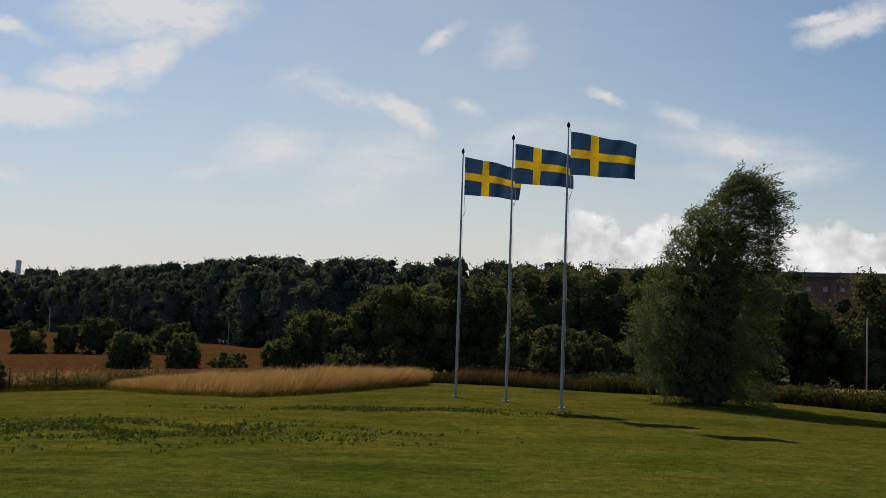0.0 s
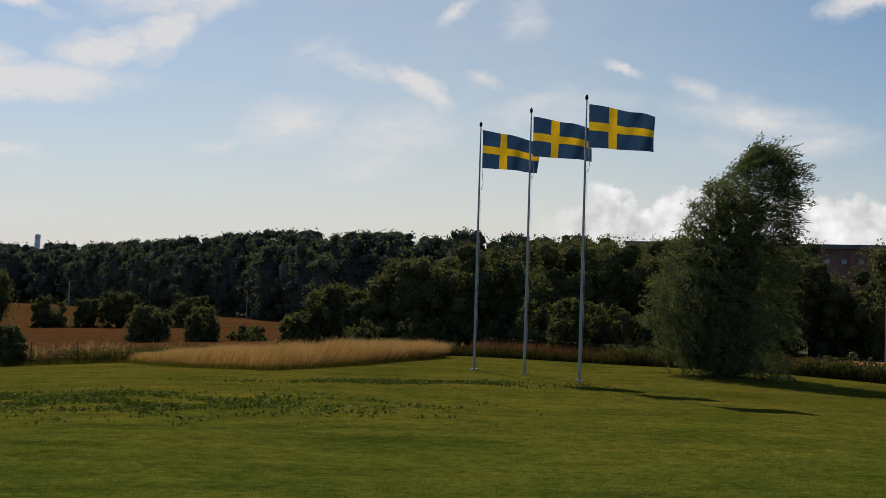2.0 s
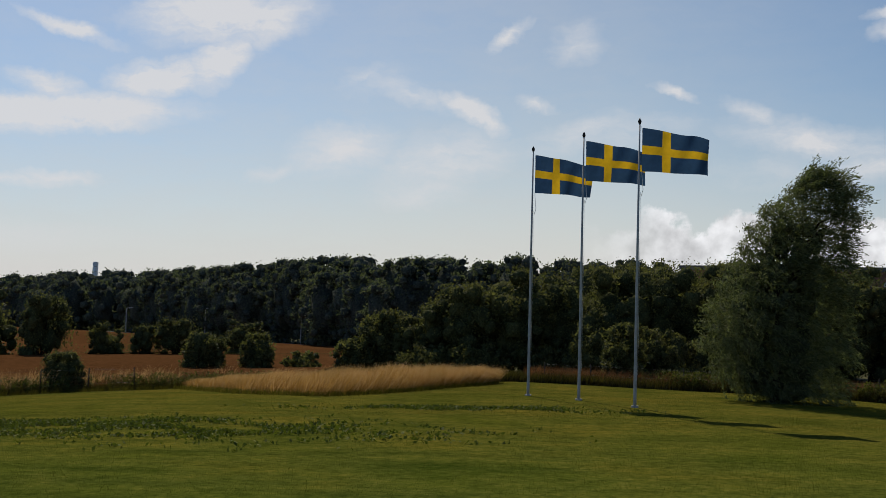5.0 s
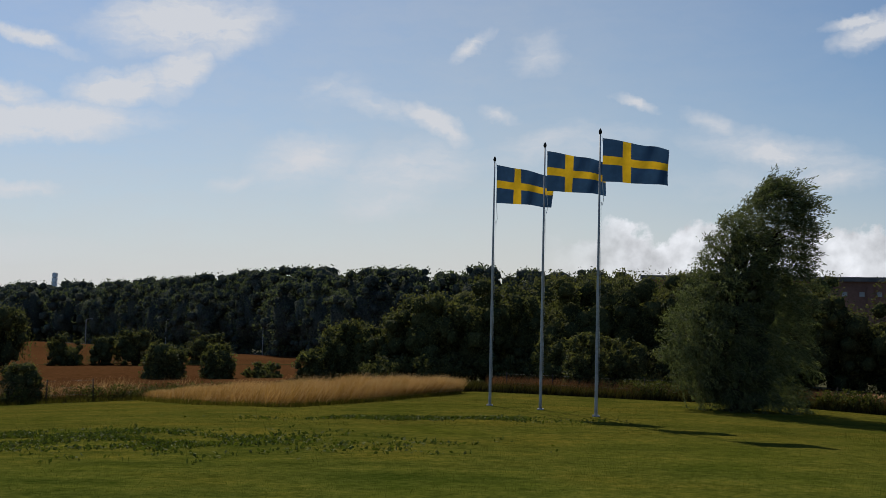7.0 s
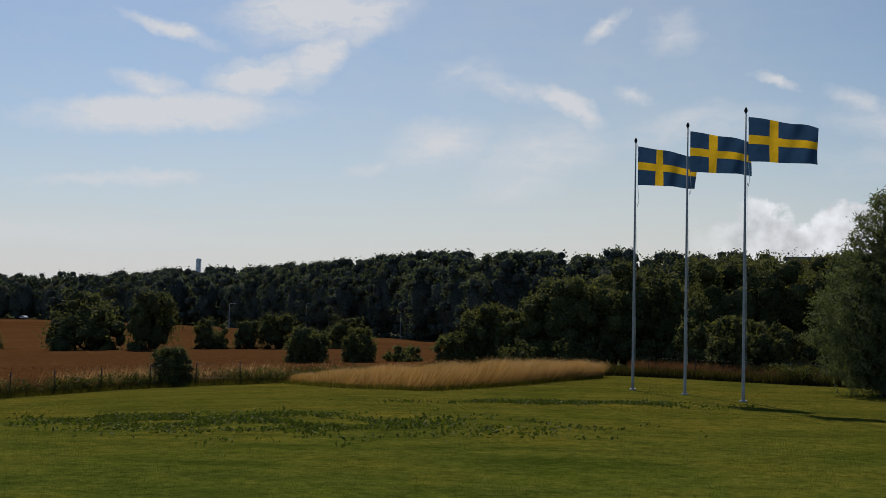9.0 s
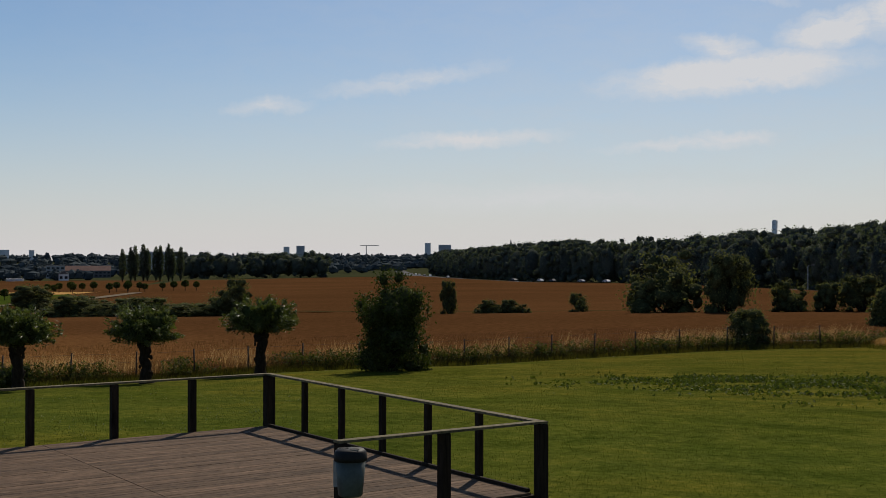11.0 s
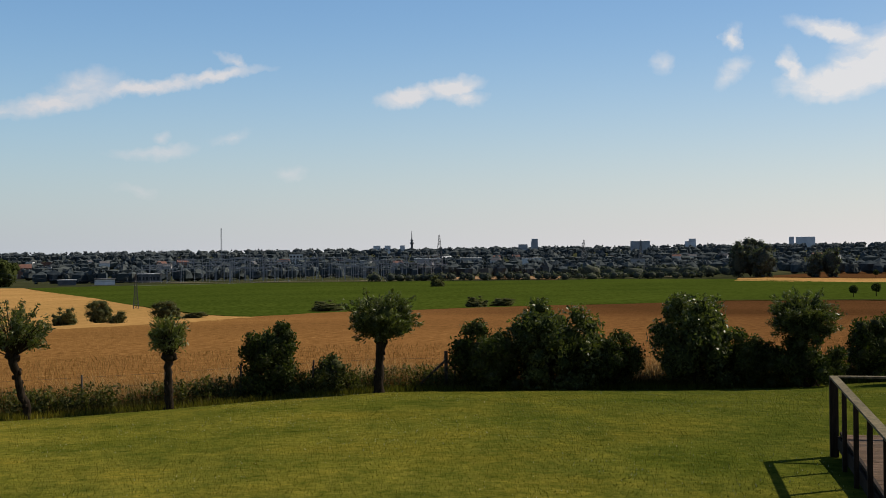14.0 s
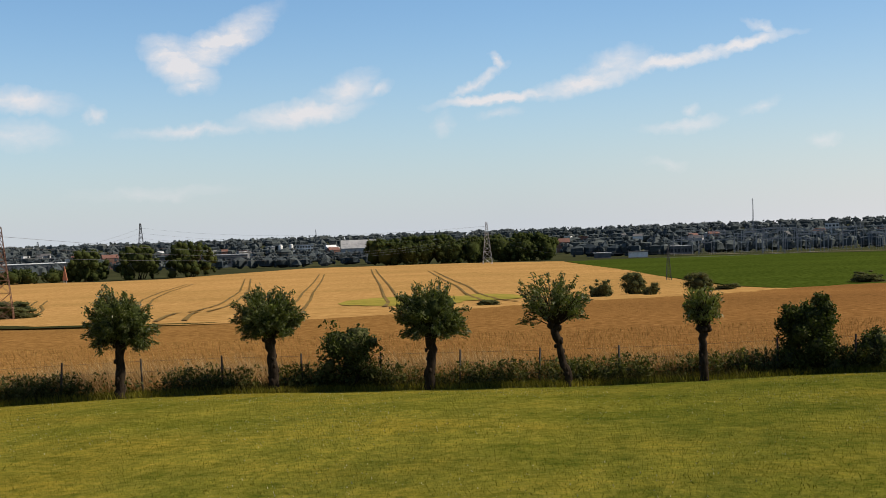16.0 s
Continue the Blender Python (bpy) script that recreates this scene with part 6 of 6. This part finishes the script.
def facing(x, y):
    """The turn that sets a block's front towards the hill top."""
    return math.degrees(math.atan2(y, x)) - 90


# towers and blocks on the skyline; distance haze is painted into the tower walls
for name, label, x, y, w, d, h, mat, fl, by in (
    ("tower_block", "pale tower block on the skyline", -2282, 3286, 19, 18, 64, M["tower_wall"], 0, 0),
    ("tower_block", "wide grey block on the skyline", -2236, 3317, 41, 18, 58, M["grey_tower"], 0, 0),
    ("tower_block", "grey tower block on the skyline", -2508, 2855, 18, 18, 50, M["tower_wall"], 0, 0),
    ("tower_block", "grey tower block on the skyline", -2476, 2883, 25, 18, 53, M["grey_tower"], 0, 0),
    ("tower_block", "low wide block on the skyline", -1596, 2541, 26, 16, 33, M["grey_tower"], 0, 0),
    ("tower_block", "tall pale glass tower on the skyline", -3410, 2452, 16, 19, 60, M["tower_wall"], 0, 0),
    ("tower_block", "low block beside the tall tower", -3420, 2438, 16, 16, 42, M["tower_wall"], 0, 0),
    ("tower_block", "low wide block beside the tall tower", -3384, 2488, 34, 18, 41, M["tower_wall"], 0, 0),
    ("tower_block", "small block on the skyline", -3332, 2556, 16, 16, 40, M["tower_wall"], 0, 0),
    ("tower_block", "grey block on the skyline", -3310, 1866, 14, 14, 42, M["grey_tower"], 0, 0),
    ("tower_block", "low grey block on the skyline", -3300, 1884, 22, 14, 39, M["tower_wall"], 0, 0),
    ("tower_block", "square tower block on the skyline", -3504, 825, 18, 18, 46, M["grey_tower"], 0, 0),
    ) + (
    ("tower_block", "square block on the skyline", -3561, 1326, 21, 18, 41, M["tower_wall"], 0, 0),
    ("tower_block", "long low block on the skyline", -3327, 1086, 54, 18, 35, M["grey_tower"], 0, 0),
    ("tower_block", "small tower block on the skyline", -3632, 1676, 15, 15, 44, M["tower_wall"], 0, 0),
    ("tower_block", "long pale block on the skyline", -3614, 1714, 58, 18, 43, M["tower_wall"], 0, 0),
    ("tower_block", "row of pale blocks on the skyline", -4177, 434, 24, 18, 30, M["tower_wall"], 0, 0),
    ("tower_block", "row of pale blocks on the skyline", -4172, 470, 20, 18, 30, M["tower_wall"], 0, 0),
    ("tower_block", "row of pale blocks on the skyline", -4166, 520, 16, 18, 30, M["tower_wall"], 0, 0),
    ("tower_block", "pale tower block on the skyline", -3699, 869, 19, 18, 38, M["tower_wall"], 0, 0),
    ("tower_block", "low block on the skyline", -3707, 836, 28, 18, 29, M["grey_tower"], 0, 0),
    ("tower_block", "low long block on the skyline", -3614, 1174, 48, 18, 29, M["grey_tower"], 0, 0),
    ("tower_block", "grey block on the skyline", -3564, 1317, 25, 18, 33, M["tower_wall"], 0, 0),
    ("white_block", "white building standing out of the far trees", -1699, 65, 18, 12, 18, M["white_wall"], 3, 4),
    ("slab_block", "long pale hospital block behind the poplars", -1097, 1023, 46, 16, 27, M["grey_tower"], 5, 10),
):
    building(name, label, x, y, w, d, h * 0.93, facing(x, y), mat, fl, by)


def twisted_tower(x, y, w, h):
    """The tall pale tower whose storeys turn a quarter on the way up."""
    ob = thing("twisted_tower", "tall pale twisting tower rising over the wood", "tower", at=pose(x, y, float(land(x, y))))
    for i in range(9):
        s = Soup()
        n, z0, z1 = 5, -2 if i == 0 else h * i / 9, h * (i + 1) / 9 - h * 0.012
        v = []
        for z, t in ((z0, i / 9), (z1, (i + 0.9) / 9)):
            for k in range(n):
                a = 2 * math.pi * k / n + t * 1.57
                v.append((math.cos(a) * w / 2, math.sin(a) * w / 2, z))
        s.add(v, [tuple(range(n))[::-1], tuple(range(n, 2 * n))] + [(k, (k + 1) % n, n + (k + 1) % n, n + k) for k in range(n)])
        sub("storey_cube", s.mesh("storey_cube", M["tower_wall"]), ob)
    sub("core", Soup().tube([(0, 0, -2), (0, 0, h)], [w * 0.3, w * 0.3], 8).mesh("core", M["concrete"]), ob)


twisted_tower(-1467, 4254, 20, 145)

sp = thing("church_spire", "dark pointed church spire on the skyline", "church", at=pose(-1542, 2574, float(land(-1542, 2574))))
sub("tower", Soup().box((0, 0, 20), (8, 8, 44)).mesh("tower", M["brick"]), sp)
sub("spire", Soup().tube([(0, 0, 42), (0, 0, 60)], [4.6, 0.2], 8).mesh("spire", M["roof"]), sp)
for x, y, h, r in ((-2965, 1860, 82, 2.9), (-2975, 1844, 54, 1.8)):
    c = thing("chimney", "tall slim power station chimney on the skyline", "chimney", at=pose(x, y, float(land(x, y))))
    sub("shaft", Soup().tube([(0, 0, -1), (0, 0, h)], [r, r * 0.75], 12).mesh("shaft", M["dark_wall"], True), c)
    sub("rim", Soup().tube([(0, 0, h - 1), (0, 0, h + 0.8)], [r * 0.85, r * 0.85], 12).mesh("rim", M["concrete"]), c)
tv = thing("television_tower", "slim television tower with platforms on the skyline", "tower", at=pose(-4163, 552, float(land(-4163, 552))))
sub("shaft", Soup().tube([(0, 0, -1), (0, 0, 40), (0, 0, 55), (0, 0, 78)], [4.5, 3.5, 1.4, 0.7], 8).mesh("shaft", M["dark_wall"]), tv)
sub("platform", Soup().tube([(0, 0, 34), (0, 0, 38)], [7, 7], 10).mesh("platform", M["dark_wall"]), tv)
sub("platform", Soup().tube([(0, 0, 44), (0, 0, 46)], [5, 5], 10).mesh("platform", M["dark_wall"]), tv)
cr = thing("tower_crane", "tower crane on the skyline", "crane", at=pose(-2137, 2772, float(land(-2137, 2772)), 0, 0, 38))
sub("mast", Soup().box((0, 0, 24), (2.4, 2.4, 52)).mesh("mast", M["steel"]), cr)
sub("jib", Soup().box((9, 0, 49), (52, 1.6, 1.8)).mesh("jib", M["steel"]), cr)

# sheds and houses on the plain
for name, label, x, y, w, d, h, mat, fl, by, roof, rm in (
    ("terraced_row", "long low red-roofed row of houses behind the fields", -883, 736, 42, 12, 6.5, M["dark_wall"], 2, 12, "gable", M["tile_roof"]),
    ("terraced_row", "pale end block of the row of houses", -895, 712, 16, 12, 11, M["concrete"], 3, 4, "flat", None),
    ("gable_house", "white gabled house among dark trees", -740, 596, 7, 10, 5.2, M["white_wall"], 1, 2, "gable", M["roof"]),
    ("greenhouse", "low white greenhouse shining in the sun", -781, 541, 9, 10, 1.8, M["white_wall"], 0, 0, "flat", M["white_wall"]),
    ("greenhouse", "low white greenhouse shining in the sun", -773, 551, 10, 10, 1.8, M["white_wall"], 0, 0, "flat", M["white_wall"]),
    ("greenhouse", "low white greenhouse shining in the sun", -760, 569, 12, 10, 1.6, M["white_wall"], 0, 0, "flat", M["white_wall"]),
    ("warehouse", "low dark warehouse with a pale roof edge", -655, -92, 9, 8, 2.6, M["dark_wall"], 0, 0, "flat", M["concrete"]),
    ("warehouse", "small white shed beyond the green field", -645, -72, 10, 7, 2.8, M["white_wall"], 0, 0, "flat", None),
    ("warehouse", "dark flat-roofed warehouse beyond the field", -720, -56, 12, 12, 4.6, M["dark_wall"], 1, 6, "flat", M["concrete"]),
    ("warehouse", "long white-roofed industrial hall", -1385, 201, 30, 20, 10, M["concrete"], 0, 0, "flat", M["white_wall"]),
    ("warehouse", "long white-roofed industrial hall", -1378, 250, 24, 20, 10, M["concrete"], 0, 0, "flat", M["white_wall"]),
    ("warehouse", "pale industrial hall on the plain", -1364, 317, 22, 20, 9, M["white_wall"], 0, 0, "flat", M["concrete"]),
    ("warehouse", "wide grey industrial hall on the plain", -749, -499, 44, 20, 7.5, M["dark_wall"], 1, 14, "flat", M["white_wall"]),
    ("warehouse", "grey hall with a car park before it", -814, -385, 30, 20, 8.5, M["dark_wall"], 1, 8, "flat", M["concrete"]),
    ("warehouse", "pale round-roofed hall among trees", -1039, -360, 36, 20, 9.5, M["concrete"], 0, 0, "gable", M["concrete"]),
    ("warehouse", "white factory block on the plain", -1394, -555, 20, 18, 13, M["white_wall"], 3, 6, "flat", None),
    ("warehouse", "dark low hall before the substation", -740, -70, 14, 12, 4.5, M["dark_wall"], 0, 0, "flat", M["concrete"]),
    ("warehouse", "pale flat-roofed hall on the plain", -760, 300, 16, 12, 6, M["concrete"], 0, 0, "flat", None),
):
    building(name, label, x, y, w, d, h, facing(x, y), mat, fl, by, roof, rm)
for x, y in ((-1383, -582), (-1388, -570)):
    tk = thing("storage_tank", "white cylindrical storage tank", "tank", "storage tanks", at=pose(x, y, float(land(x, y))))
    sub("shell", Soup().tube([(0, 0, -1), (0, 0, 13), (0, 0, 14)], [2.4, 2.4, 1.7], 14).mesh("shell", M["white_wall"], True), tk)


def make_houses():
    """Small houses and sheds strewn among the tree belts of the plain."""
    rng = random.Random(77)
    for i in range(85):
        az = rng.uniform(-127, -62) if i % 3 else rng.uniform(-127, -98)
        r = rng.uniform(980, 2000)
        x, y = polar(r, az)
        w, d, h = rng.uniform(6, 14), rng.uniform(6, 9), rng.uniform(2.5, 4.5) * (1 + r / 2500)
        wall, top = rng.choice((("white_wall", "roof"), ("white_wall", "tile_roof"), ("concrete", "roof"), ("concrete", "white_wall"), ("brick", "tile_roof")))
        building("house", {"white_wall": "small white house on the plain", "concrete": "small pale shed on the plain", "brick": "small brick house on the plain"}[wall], x, y, w, d, h + 3, facing(x, y) + rng.uniform(-30, 30), M[wall], 0, 0, rng.choice(("gable", "flat")), M[top])


make_houses()


def brick_hall():
    """The long brick hall that shows over the west hedge."""
    x, y, rz = 54, 144, -18
    ob = thing("brick_hall", "long red-brick hall with a dark roof edge and buttresses", "building", at=pose(x, y, float(land(x, y)), 0, 0, rz))
    sub("wall", Soup().box((0, 0, 5), (66, 18, 12.6)).mesh("wall", M["brick"]), ob)
    sub("roof", Soup().box((0, 0, 11.55), (67, 19, 0.5)).mesh("roof", M["roof"]), ob)
    for i in range(12):
        sub("buttress", Soup().box((-30 + i * 5.5, -9.2, 5), (0.7, 0.6, 11.4)).mesh("buttress", M["brick"]), ob)
    pane = Soup().box((0, 0, 0), (0.55, 0.14, 0.5)).mesh("window", M["concrete"])
    for i in range(33):
        o = sub("window", pane, ob)
        o.matrix_local = pose(-29.0 + i * 1.83, -9.03, 9.9)


brick_hall()


building("annex_block", "dark grey flat-roofed block beside the brick hall", *polar(139, 22.4), 12, 10, 11.3, facing(*polar(139, 22.4)), M["concrete"], 4, 8)

# ---- tractor tracks and green patches in the barley ----


def tramline(pts, gap=1.9, width=0.42):
    p = along(pts, 60)
    d = np.gradient(p, axis=0)
    q = np.stack([-d[:, 1], d[:, 0]], -1) / np.hypot(d[:, 0], d[:, 1])[:, None]
    for side in (-1, 1):
        strip("track_1", (p + q * side * gap / 2).tolist(), width, M["track"], "pair of dark tractor tracks through the barley", 0.39, 60)


def disc_patch(x, y, rx, ry, rz, mat, label, lift):
    n = 28
    c, s = math.cos(radians(rz)), math.sin(radians(rz))
    v, f = [], []
    rng = random.Random(int(x))
    for k, q in enumerate((0.35, 0.7, 1.0)):
        for i in range(n):
            a = 2 * math.pi * i / n
            w = q * (1 + 0.12 * math.sin(3 * a + x) + rng.uniform(-0.05, 0.05) * (k == 2))
            px, py = rx * math.cos(a) * w, ry * math.sin(a) * w
            X, Y = x + px * c - py * s, y + px * s + py * c
            v.append((X, Y, float(land(X, Y)) + lift))
    f = [tuple(range(n))] + [(k * n + i, (k + 1) * n + i, (k + 1) * n + (i + 1) % n, k * n + (i + 1) % n) for k in range(2) for i in range(n)]
    thing("ground_patch", label, "ground", kind="structure", data=mesh("ground_patch", v, f, mat))


tramline([(-78, -33), (-140, -57), (-211, -84), (-320, -124), (-430, -165)])
tramline([(-100, -32), (-138, -44), (-259, -85), (-400, -134), (-505, -170)])
tramline([(-112, -25), (-148, -36), (-224, -58), (-331, -92), (-420, -120)])
tramline([(-75, -40), (-104, -54), (-135, -66), (-236, -108), (-386, -175)])
tramline([(-160, -92), (-172, -96), (-203, -112), (-252, -135), (-330, -168)])
tramline([(-142, -97), (-150, -101), (-165, -110), (-184, -123), (-215, -142)])
disc_patch(-140, -43, 36, 8, 197, M["lodged"], "green lodged patch at the low edge of the barley", 0.36)
disc_patch(-150, -36, 22, 5, 193, M["lodged"], "small green lodged patch in the barley", 0.37)
strip("bank_1", [(-96, -77), (-71, -49), (-67, -33)], 2.2, M["bank"], "dark grassy bank between wheat and barley", 0.4)
